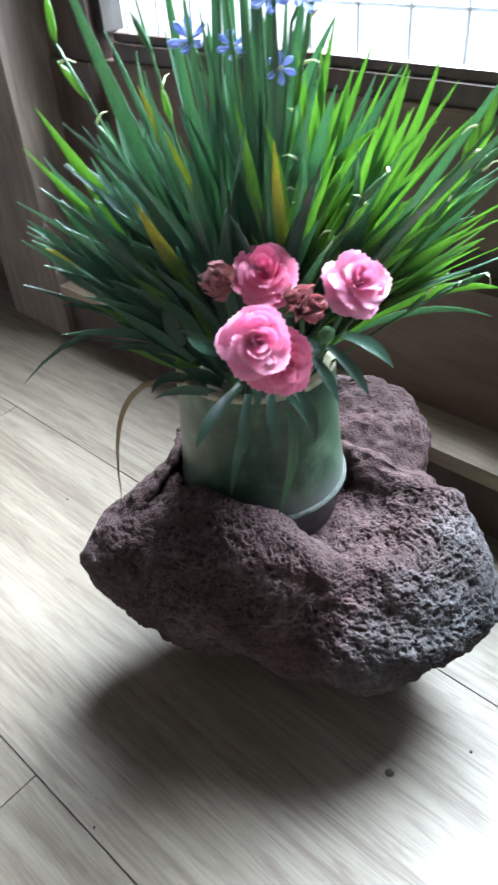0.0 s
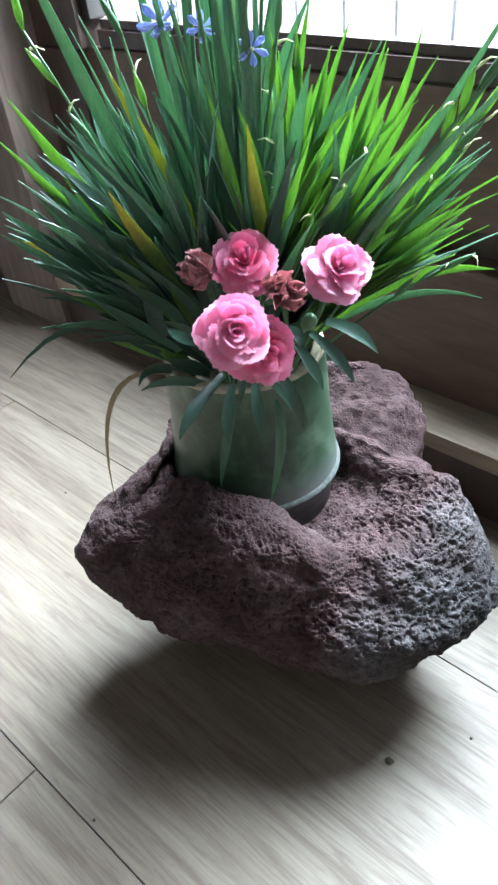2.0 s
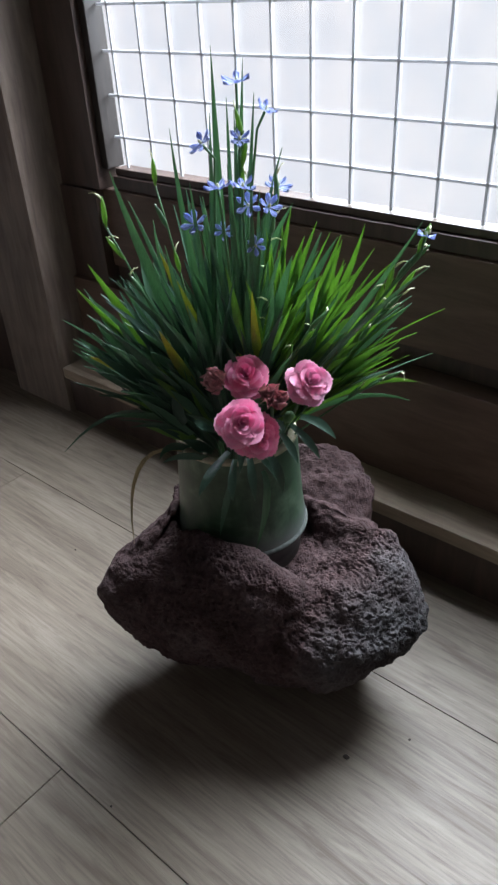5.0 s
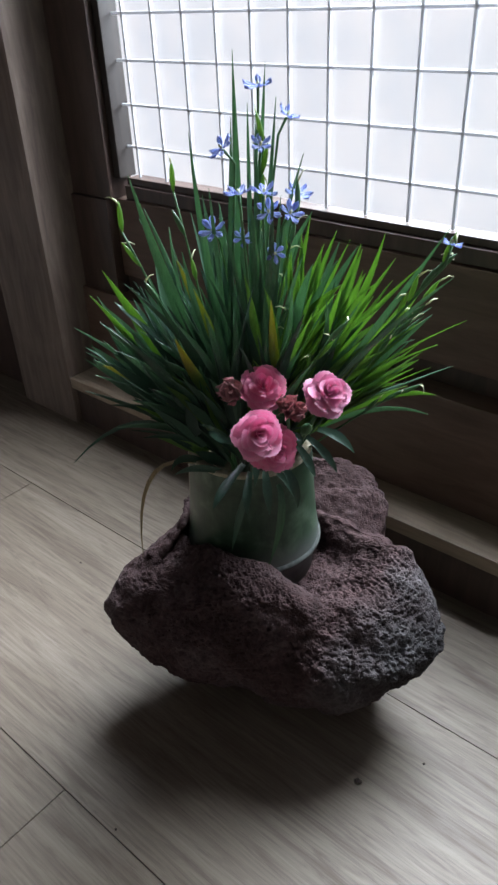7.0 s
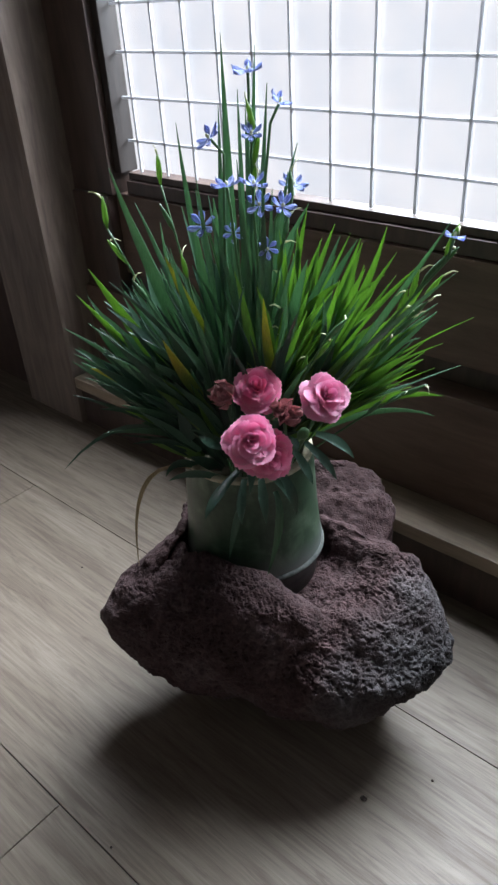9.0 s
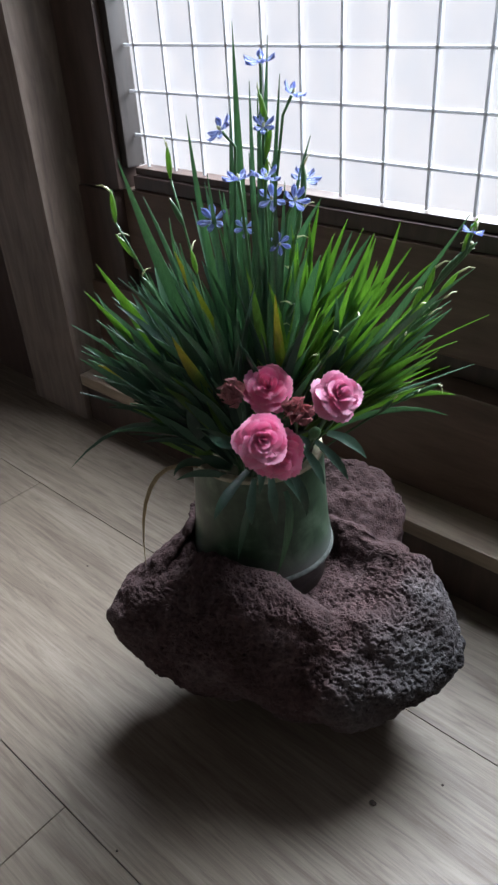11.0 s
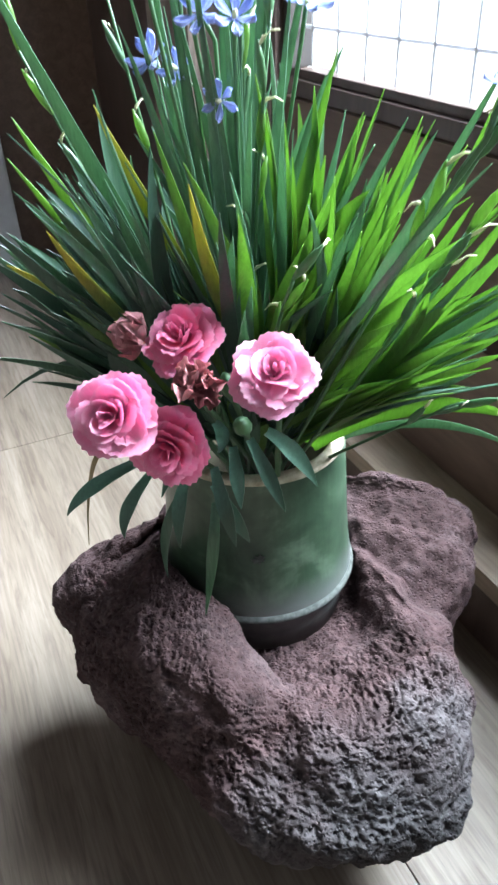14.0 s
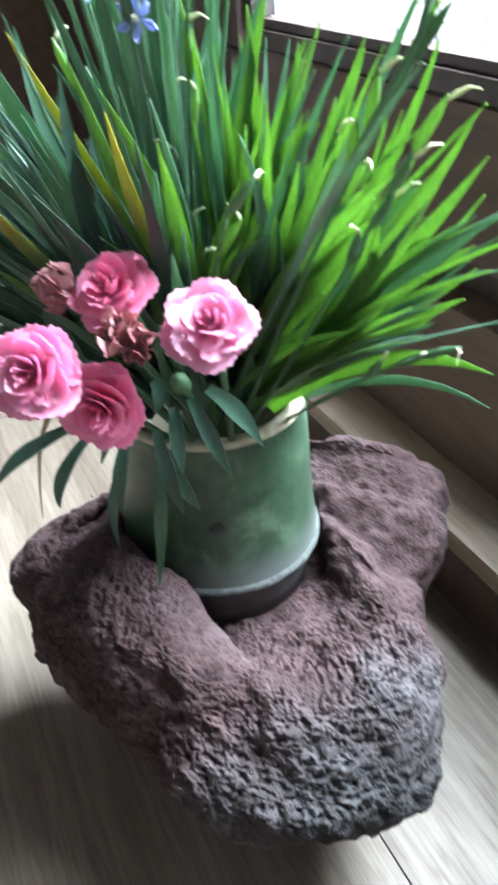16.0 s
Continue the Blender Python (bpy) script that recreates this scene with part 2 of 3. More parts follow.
def petal_material(name, heart, edge, through, amount):
    """Petals deeper at the heart and paler at the toothed edge, finely veined."""
    m, nt, b = mat(name, 0.6)
    at = nt.nodes.new("ShaderNodeAttribute")
    at.attribute_name = "along"
    body = node(nt, "ShaderNodeMapRange", From_Min=0.25, From_Max=0.90)
    rim = node(nt, "ShaderNodeMapRange", From_Min=0.88, From_Max=1.0)
    nt.links.new(at.outputs["Fac"], body.inputs["Value"])
    nt.links.new(at.outputs["Fac"], rim.inputs["Value"])
    veins = noise_at(nt, coords(nt, (1500, 120, 120), False).outputs[0], 1.0, 3)
    col = mix(nt, body.outputs[0], heart, edge)
    col = mix(nt, rim.outputs[0], col, tuple(0.72 * e + 0.22 for e in edge))
    col = mix(nt, 0.35, col, ramp(nt, veins, [(0.3, (0.72, 0.62, 0.68)), (0.7, (1.1, 1.1, 1.1))]), "MULTIPLY")
    nt.links.new(col, b.inputs["Base Color"])
    bump(nt, b, veins, 0.25, 0.0004)
    tr = node(nt, "ShaderNodeBsdfTranslucent")
    tr.inputs[0].default_value = (*through, 1)
    sh = nt.nodes.new("ShaderNodeMixShader")
    sh.inputs[0].default_value = amount
    nt.links.new(b.outputs[0], sh.inputs[1])
    nt.links.new(tr.outputs[0], sh.inputs[2])
    nt.links.new(sh.outputs[0], nt.nodes["Material Output"].inputs[0])
    return m


M_PINK = petal_material("pink_petal", (0.72, 0.16, 0.34), (0.84, 0.36, 0.55), (0.92, 0.36, 0.58), 0.36)
M_PALE = petal_material("pale_pink_petal", (0.74, 0.21, 0.39), (0.83, 0.41, 0.59), (0.93, 0.40, 0.61), 0.36)
M_DEEP = petal_material("deep_pink_petal", (0.70, 0.11, 0.27), (0.82, 0.26, 0.45), (0.93, 0.28, 0.50), 0.38)
M_WILT = leaf_material("withered_petal", (0.50, 0.22, 0.25), (0.66, 0.36, 0.38), (0.66, 0.30, 0.32), 0.35, 0.8)
M_BLUE = leaf_material("sky_blue_petal", (0.27, 0.33, 0.66), (0.42, 0.48, 0.78), (0.50, 0.58, 0.92), 0.4, 0.6)
M_CREAM = leaf_material("cream_dry_flower", (0.55, 0.56, 0.36), (0.72, 0.72, 0.52), (0.6, 0.62, 0.36), 0.3, 0.7)
def backdrop_material():
    m = bpy.data.materials.new("white_overcast_sky")
    m.use_nodes = True
    nt = m.node_tree
    nt.nodes.remove(nt.nodes["Principled BSDF"])
    e = node(nt, "ShaderNodeEmission", Strength=0.98)
    cloud = noise_at(nt, coords(nt, (1, 1, 1)).outputs[0], 1.5, 2)
    nt.links.new(ramp(nt, cloud, [(0.3, (0.93, 0.92, 0.95)), (0.7, (1.0, 0.99, 1.0))]), e.inputs[0])
    nt.links.new(e.outputs[0], nt.nodes["Material Output"].inputs[0])
    return m


M_BACK = backdrop_material()
M_CRUMB = simple("dark_crumb", (0.02, 0.015, 0.012), (0.06, 0.045, 0.035), 0.9, 300)


# ---- building helpers ----
def mesh_of(name, verts, faces, material, smooth=True):
    me = bpy.data.meshes.new(name)
    me.from_pydata([tuple(v) for v in verts], [], faces)
    me.materials.append(material)
    if smooth:
        me.polygons.foreach_set("use_smooth", [True] * len(me.polygons))
    me.update()
    return me


def place(name, me, parent=None, label=""):
    ob = new(name, me)
    if parent:
        ob.parent = parent
    return tagged(ob, label)


def thing(name, label, category, at=(0, 0, 0), group=""):
    e = new(name)
    e.empty_display_size = 0.02
    e.location = at
    return tagged(e, label, category, group)


def box_mesh(name, x0, x1, y0, y1, z0, z1, material, bevel=0.002):
    bm = bmesh.new()
    bmesh.ops.create_cube(bm, size=1.0)
    for v in bm.verts:
        v.co = Vector(((x0 + x1) / 2 + v.co.x * (x1 - x0), (y0 + y1) / 2 + v.co.y * (y1 - y0), (z0 + z1) / 2 + v.co.z * (z1 - z0)))
    if bevel:
        bmesh.ops.bevel(bm, geom=bm.edges[:], offset=bevel, segments=2, affect="EDGES", profile=0.7)
    me = bpy.data.meshes.new(name)
    bm.to_mesh(me)
    bm.free()
    me.materials.append(material)
    return me


def structure(name, me, label):
    return tagged(new(name, me), label, "building part", "", "structure")


def tube_mesh(name, pts, radii, material, n=8):
    verts, faces = [], []
    pts = [Vector(p) for p in pts]
    for i, p in enumerate(pts):
        d = (pts[min(i + 1, len(pts) - 1)] - pts[max(i - 1, 0)]).normalized()
        a = d.orthogonal().normalized()
        b = d.cross(a)
        for k in range(n):
            w = 2 * math.pi * k / n
            verts.append(p + radii[i] * (math.cos(w) * a + math.sin(w) * b))
    for i in range(len(pts) - 1):
        for k in range(n):
            faces.append((i * n + k, i * n + (k + 1) % n, (i + 1) * n + (k + 1) % n, (i + 1) * n + k))
    faces.append(tuple(range(n - 1, -1, -1)))
    faces.append(tuple((len(pts) - 1) * n + k for k in range(n)))
    return mesh_of(name, verts, faces, material)


def bez(a, b, c, t):
    return a * (1 - t) ** 2 + b * (2 * t * (1 - t)) + c * t * t


def blade_mesh(name, a, b, c, width, material, fold=0.35, face=None, seg=11, thick=0.0004):
    """A pointed grass blade along a bent line, folded along its midrib, with a thickness."""
    a, b, c = Vector(a), Vector(b), Vector(c)
    face = Vector(face) if face else Vector((0.7, -0.7, 0.25))
    top, faces = [], []
    for i in range(seg + 1):
        t = i / seg
        p = bez(a, b, c, t)
        d = (bez(a, b, c, min(1, t + 0.03)) - bez(a, b, c, max(0, t - 0.03))).normalized()
        s = d.cross(face).normalized()
        n = s.cross(d).normalized()
        w = 0.5 * width * (0.5 + 0.5 * min(1, t * 2.0)) * (1 - max(0.0, (t - 0.40) / 0.60) ** 1.6) + 0.00012
        top += [p - s * w + n * w * fold, p, p + s * w + n * w * fold]
    k = len(top)
    back = [v - face.normalized() * thick for v in top]
    rim = []
    for i in range(seg + 1):
        rim += [top[i * 3], back[i * 3], top[i * 3 + 2], back[i * 3 + 2]]
    for i in range(seg):
        for j in (0, 1):
            q = i * 3 + j
            faces.append((q, q + 1, q + 4, q + 3))
            faces.append((k + q + 3, k + q + 4, k + q + 1, k + q))
        q = 2 * k + i * 4
        faces.append((q, q + 4, q + 5, q + 1))
        faces.append((q + 2, q + 3, q + 7, q + 6))
    me = mesh_of(name, top + back + rim, faces, material)
    rows = [i / seg for i in range(seg + 1)]
    along = me.attributes.new("along", "FLOAT", "POINT")
    along.data.foreach_set("value", [t for t in rows for _ in range(3)] * 2 + [t for t in rows for _ in range(4)])
    return me


# ---- floor of wood planks ----
SEAM, PLANK = 0.029, 0.238
floor = structure("floor", box_mesh("floor", -1.0, 1.9, -2.0, 0.26, -0.03, -0.0085, M_SUB, 0), "wood-grained plank floor, pale greyish oak, worn and matt")
FLOOR_ROWS = []
joints = {0: -0.425, 1: -0.045, 2: -0.62, 3: 0.21, 4: -0.33, 5: 0.05, 6: -0.5, 7: 0.12, 8: -0.2, -1: 0.46}
for row, jx in joints.items():
    y1 = SEAM - row * PLANK
    if y1 > 0.2:
        y1 = SEAM + PLANK
    for k in (-2, -1, 0, 1):
        x0, x1 = max(jx + k * 1.22, -0.99), min(jx + (k + 1) * 1.22, 1.88)
        if x1 - x0 > 0.05:
            FLOOR_ROWS.append((x0, x1, y1 - PLANK, min(y1, 0.25)))


# ---- window wall: plinth, ledge, panel, frame ----
X0, X1 = -0.5, 1.9
structure("wall_north_plinth", box_mesh("wall_north_plinth", X0, X1, 0.172, 0.26, -0.008, 0.057, M_FRAME, 0.001), "dark brown wooden plinth under the window ledge")
structure("ledge", box_mesh("ledge", X0, X1, 0.164, 0.26, 0.0575, 0.074, M_LEDGE, 0.003), "narrow worn light brown wooden ledge along the wall")
structure("wall_north_lower_rail", box_mesh("wall_north_lower_rail", X0, X1, 0.212, 0.27, 0.0745, 0.196, M_PANEL, 0.003), "dark brown lower rail of the panelled window wall")
# darker wood than rail and panel paints in the groove's shadow
structure("trim_groove", box_mesh("trim_groove", X0, X1, 0.238, 0.27, 0.1965, 0.218, M_FRAME, 0.002), "groove between rail and panel, shadow put into its darker brown")
structure("wall_north_panel", box_mesh("wall_north_panel", X0, X1, 0.232, 0.27, 0.2185, 0.318, M_PANEL, 0.003), "dark reddish brown wooden panel below the window")

window = structure("window_1", box_mesh("window_1", -0.412, X1, 0.236, 0.285, 0.3185, 0.334, M_FRAME, 0.0015), "lattice window with small square panes in a dark brown wooden frame")
for nm, dims in (("window_sill", (-0.412, X1, 0.241, 0.262, 0.3345, 0.3425)), ("stile", (-0.499, -0.424, 0.222, 0.258, 0.3185, 1.5)), ("bead", (-0.4235, -0.4125, 0.231, 0.257, 0.343, 1.5)),
                 ("head_rail", (-0.412, X1, 0.222, 0.285, 1.398, 1.5)), ("stile", (1.0, 1.08, 0.223, 0.285, 0.343, 1.397))):
    place(nm, box_mesh(nm, *dims, M_BEAD if nm == "bead" else M_FRAME, 0.0015), window)
LX, LZ, PITCH = -0.394, 0.3777, 0.0457
bar_v = box_mesh("lattice_bar", -0.0014, 0.0014, 0.2460, 0.2490, 0.3435, 1.397, M_BAR, 0.0005)
bar_h = box_mesh("lattice_bar", -0.411, 0.999, 0.2463, 0.2487, -0.0014, 0.0014, M_BAR, 0.0005)
for i in range(31):
    place("lattice_bar", bar_v, window).location = (LX + i * PITCH, 0, 0)
for j in range(23):
    place("lattice_bar", bar_h, window).location = (0, 0, LZ + j * PITCH)
pane_me = box_mesh("pane", 0.0017, PITCH - 0.0017, 0.2508, 0.2532, 0.0017, PITCH - 0.0017, M_PANE, 0.0008)
for i in range(-1, 13):
    for j in range(-1, 9):
        p = place("pane", pane_me, window)
        p.location = (LX + i * PITCH, 0, LZ + j * PITCH)
        p.visible_shadow = False
rest = [(LX + 13 * PITCH, 0.998, 0.3435, 1.397), (-0.411, LX + 13 * PITCH - 0.002, LZ + 9 * PITCH, 1.397)]
for a, b, c, d in rest:
    p = place("pane", box_mesh("pane", a, b, 0.2508, 0.2532, c, d, M_PANE, 0), window)
    p.visible_shadow = False
structure("backdrop", box_mesh("backdrop", -3.0, 4.0, 1.6, 1.62, -1.2, 3.4, M_BACK, 0), "bright white overcast sky outside the window")
structure("wall_north_right", box_mesh("wall_north_right", 1.0805, X1, 0.24, 0.29, 0.3345, 2.4, M_PLASTER, 0), "unseen plain wall beside the window, added to close the room")
structure("wall_north_upper", box_mesh("wall_north_upper", -0.5, 1.08, 0.24, 0.29, 1.5005, 2.4, M_PLASTER, 0), "unseen plain wall above the window, added to close the room")
structure("window_stile_base", box_mesh("window_stile_base", -0.4995, -0.43, 0.218, 0.27, 0.0745, 0.318, M_FRAME, 0.002), "dark brown post foot under the window frame")
pillar = structure("pillar", box_mesh("pillar", -0.63, -0.5005, 0.163, 0.262, -0.008, 2.4, M_PILLAR, 0.006), "square brown wooden pillar beside the window")
structure("wall_west_front", box_mesh("wall_west_front", -1.0, -0.6305, 0.19, 0.262, -0.008, 2.4, M_FRAME, 0.002), "dark brown wooden wall beside the pillar")
structure("wall_west", box_mesh("wall_west", -1.06, -1.0005, -2.06, 0.30, -0.03, 2.4, M_PANEL, 0), "dark brown wooden side wall")
structure("wall_west_board", box_mesh("wall_west_board", -0.9995, -0.985, -0.75, 0.02, 0.0005, 0.36, M_GREY, 0.004), "pale grey board standing against the side wall")
# unseen walls and ceiling added to shut out the sky and bounce fill
structure("wall_east", box_mesh("wall_east", 1.9005, 1.96, -2.06, 0.30, -0.03, 2.4, M_PLASTER, 0), "unseen plain room wall, added to close off the sky")
structure("wall_south", box_mesh("wall_south", -1.06, 1.96, -2.12, -2.0605, -0.03, 2.4, M_PLASTER, 0), "unseen plain room wall, added to close off the sky")
structure("ceiling", box_mesh("ceiling", -1.06, 1.96, -2.12, 0.30, 2.4005, 2.45, M_PLASTER, 0), "unseen plain ceiling, added to close off the sky")

# ---- the lava stone ----
RC = Vector((0.030, 0.0, 0.0))
AXIS = Vector((-0.0216, 0.0053, 0.0))
# azimuth, widest radius, its height, ridge radius, ridge height, foot radius
RIM = [(0, .122, .092, .080, .142, .046), (14, .126, .092, .080, .148, .044), (34, .102, .106, .080, .152, .042), (56, .088, .088, .078, .134, .040), (74, .094, .074, .086, .122, .040), (90, .130, .108, .112, .140, .050),
       (102, .152, .120, .130, .150, .052), (118, .138, .118, .114, .160, .052),
       (152, .104, .100, .090, .152, .050), (182, .112, .100, .092, .154, .046), (206, .139, .102, .098, .154, .044), (223, .168, .088, .118, .130, .044),
       (242, .129, .086, .100, .148, .040), (272, .098, .105, .084, .170, .040), (300, .097, .105, .072, .168, .046), (330, .112, .096, .060, .144, .046)]


def rim_at(az):
    rows = RIM + [(RIM[0][0] + 360, *RIM[0][1:])]
    az %= 360
    for p, q in zip(rows, rows[1:]):
        if p[0] <= az <= q[0]:
            u = (az - p[0]) / (q[0] - p[0])
            u = u * u * (3 - 2 * u)
            return [a + (b - a) * u for a, b in zip(p[1:], q[1:])]
    return rows[0][1:]


def catmull(p, t):
    n = len(p) - 1
    i = min(int(t), n - 1)
    u = t - i
    a, b, c, d = p[max(i - 1, 0)], p[i], p[i + 1], p[min(i + 2, n)]
    return 0.5 * ((2 * b) + (c - a) * u + (2 * a - 5 * b + 4 * c - d) * u * u + (3 * b - a - 3 * c + d) * u ** 3)


def lava_stone():
    rings, segs = 460, 760
    verts, faces = [], []
    for s in range(segs):
        az = 360 * s / segs
        r, zw, rt, zt, rb = rim_at(az)
        r *= 0.975
        belly = 0.44 + 0.24 * math.exp(-((az - 228) / 26) ** 2) + 0.10 * math.exp(-((az - 8) / 24) ** 2)
        d = Vector((math.cos(radians(az)), math.sin(radians(az)), 0))
        up = Vector((0, 0, 1))
        off = (az + 180) % 360 - 180
        off = off * 0.66 if off > 0 else -off
        open_side = min(1.0, max(0.0, (44 - off) / 26))
        open_side = open_side * open_side * (3 - 2 * open_side)
        seat = AXIS + d * (0.060 + 0.010 * open_side)
        ctrl = [RC * 0.9 + up * 0.002, RC + d * rb * 0.8 + up * 0.001, RC + d * ((1 - belly) * rb + belly * r) + up * zw * 0.37, RC + d * r + up * zw,
                RC + d * (0.45 * r + 0.55 * rt + 0.006) + up * (0.35 * zw + 0.65 * zt), RC + d * rt + up * zt, seat + up * ((0.6 * zt + 0.060) * (1 - open_side) + 0.112 * open_side), AXIS + d * 0.056 + up * 0.108, AXIS + up * 0.105]
        for i in range(rings + 1):
            p = catmull(ctrl, i / rings * 8)
            verts.append(p)
    def at(s, i):
        return (s % segs) * (rings + 1) + i
    out = []
    for s in range(segs):
        for i in range(rings + 1):
            p = verts[at(s, i)]
            tu = verts[at(s + 1, i)] - verts[at(s - 1, i)]
            tv = verts[at(s, min(i + 1, rings))] - verts[at(s, max(i - 1, 0))]
            n = tu.cross(tv)
            n = n.normalized() if n.length > 1e-12 else Vector((0, 0, 1))
            if p.z < 0.006 or i == rings:
                out.append(p)
                continue
            h = 0.0065 * noise.noise(p * 21) + 0.0040 * noise.noise(p * 55 + Vector((3, 1, 7))) + 0.0020 * noise.noise(p * 150)
            rough = 0.5 + 0.9 * noise.noise(p * 19 + Vector((9, 2, 4))) + 0.5 * max(-0.4, min(1.0, (p.x - p.y) / 0.06))
            rough = min(1.0, max(0.0, rough))
            for sc, amp in ((190, 0.0020), (330, 0.0023), (560, 0.0015)):
                dist = noise.voronoi(p * sc + Vector((0.3, 0.1, 0.9)))[0]
                pit = max(0.0, 1 - dist[0] / 0.42)
                h -= amp * min(1.0, pit * 1.9) * (0.12 + 0.88 * rough)
            # worn hollows in the lobe behind the vase
            for hole, size, deep in (((0.014, 0.098, 0.112), 0.014, 0.012), ((0.002, 0.128, 0.150), 0.012, 0.006)):
                h -= deep * math.exp(-((p - Vector(hole)).length / size) ** 2)
            edge = min(1.0, (i / rings * 8 - 1) / 0.8) if i / rings * 8 < 1.8 else 1.0
            q = p + n * h * edge
            q.z = max(q.z, 0.0005)
            out.append(q)
    for s in range(segs):
        for i in range(rings):
            faces.append((at(s, i), at(s + 1, i), at(s + 1, i + 1), at(s, i + 1)))
    me = mesh_of("lava_stone", out, faces, M_ROCK)
    return tagged(new("lava_stone", me), "porous reddish grey lava stone holding a vase on the floor", "stone")


lava_stone()


# ---- the bamboo vase ----
def lathe(name, profile, material, n=72, uneven=0.0):
    verts, faces = [], []
    for k in range(n):
        w = 2 * math.pi * k / n
        f = 1 + uneven * (math.sin(2 * w + 0.6) + 0.5 * math.sin(3 * w))
        for r, z in profile:
            verts.append((r * f * math.cos(w), r * f * math.sin(w), z))
    m = len(profile)
    for k in range(n):
        for i in range(m - 1):
            faces.append((k * m + i, ((k + 1) % n) * m + i, ((k + 1) % n) * m + i + 1, k * m + i + 1))
    return mesh_of(name, verts, faces, material)


VZ = 0.106
vase = thing("bamboo_vase", "green bamboo culm cut as a vase, standing in the hollow stone", "vase", (AXIS.x, AXIS.y, VZ))
place("body", lathe("body", [(.0552, .0345), (.0546, .042), (.0530, .055), (.0516, .075), (.0502, .100), (.0492, .1195)], M_BAMBOO, 96, 0.006), vase)
place("rim", lathe("rim", [(.0492, .1195), (.0489, .1215), (.0480, .1222), (.0428, .1222), (.0420, .1214), (.0420, .117)], M_CUT, 96, 0.006), vase, "pale cut edge of the bamboo")
place("inner_wall", lathe("inner_wall", [(.0420, .117), (.0415, .060), (.0400, .040), (.0001, .040)], M_WATER, 64, 0.006), vase)
place("node_ring", lathe("node_ring", [(.0552, .0345), (.0566, .0332), (.0571, .0312), (.0566, .0296), (.0550, .0284)], M_NODE, 96, 0.006), vase, "pale ridge ring of the bamboo node")
place("foot", lathe("foot", [(.0550, .0284), (.0530, .026), (.0510, .016), (.0500, .002), (.0001, .001)], M_FOOT, 96, 0.006), vase, "dark lower end of the bamboo")
star = bmesh.new()
ring = []
for k in range(14):
    w = 2 * math.pi * k / 14
    r = 0.0042 if k % 2 else 0.0024 + 0.0008 * math.sin(k)
    ring.append(star.verts.new((r * math.cos(w), 0, r * math.sin(w))))
star.faces.new(ring)
star = bmesh.ops.solidify(star, geom=star.faces[:], thickness=0.0004) and star
star_me = bpy.data.meshes.new("scar")
star.to_mesh(star_me)
star.free()
star_me.materials.append(M_NODE)
scar = place("scar", star_me, vase, "small pale scar on the bamboo")
scar.matrix_local = pose(0, 0, 0.074, 0, 0, 66) @ pose(0, -0.0518, 0)

# ---- the grass clump: u runs along the fan, v towards its open side ----
U, V, UP = Vector((0.7071, 0.7071, 0)), Vector((0.7071, -0.7071, 0)), Vector((0, 0, 1))


def fan(u, v, z):
    return Vector((AXIS.x, AXIS.y, 0)) + U * u + V * v + UP * z


rng = random.Random(7)
TUFTS = "grass tufts in the vase"


def blade(ob, a, b, c, width, material, label="", fold=0.35, face=None):
    o = ob.location
    return place("leaf", blade_mesh("leaf", Vector(a) - o, Vector(b) - o, Vector(c) - o, width, material, fold, face, 9), ob, label)


def reach(theta):
    """How far from the mouth of the vase the blades reach, by their lean along the fan."""
    rows = ((-60, .10), (-48, .135), (-40, .165), (-26, .200), (-12, .205), (0, .205), (20, .208), (34, .208), (44, .185), (52, .150), (62, .110))
    for (p, a), (q, b) in zip(rows, rows[1:]):
        if p <= theta <= q:
            return a + (b - a) * (theta - p) / (q - p)
    return 0.10


def grass_tuft(theta, beta, scale, n, label, mats, wide=1.0):
    """A flat fan of sword-shaped blades that clasp one another and part towards their tips."""
    theta *= 0.90
    foot = fan(theta / 60 * 0.028 + rng.uniform(-0.008, 0.008), beta / 40 * 0.020 + rng.uniform(-0.008, 0.008), 0.222)
    d = (U * math.tan(radians(theta)) + V * math.tan(radians(beta)) + UP).normalized()
    full = (reach(theta) - 0.018) * scale
    turn = rng.uniform(-0.9, 0.9)
    w = (d.cross(V * math.cos(turn) + U * math.sin(turn))).normalized()
    front = w.cross(d).normalized()
    if front.dot(V) < 0:
        front = -front
    ob = thing("grass_tuft", label, "grass plant", tuple(foot), TUFTS)
    for j in range(int(n * 1.3)):
        side = 1 if j % 2 else -1
        rise = rng.uniform(0.0, 0.55)
        a = foot + d * full * rise + w * side * 0.003 * rng.random() + front * rng.uniform(-0.006, 0.006)
        length = min(full * (1 - rise) * rng.uniform(0.50, 1.04), rng.uniform(0.06, 0.15))
        off = radians(side * abs(rng.gauss(0, 8.0)))
        way = (d + w * math.tan(off) + front * math.tan(radians(rng.uniform(-5, 9)))).normalized()
        c = a + way * length - UP * 0.06 * length * abs(theta) / 45 * rng.random()
        b = a + (d * 0.7 + way * 0.3) * length * 0.52 + w * rng.uniform(-0.003, 0.003)
        blade(ob, a, b, c, wide * rng.choice((0.0036, 0.0050, 0.0064, 0.0080)), rng.choice(mats), "", rng.uniform(0.1, 0.45), front + w * rng.uniform(-0.7, 0.7))
    return ob


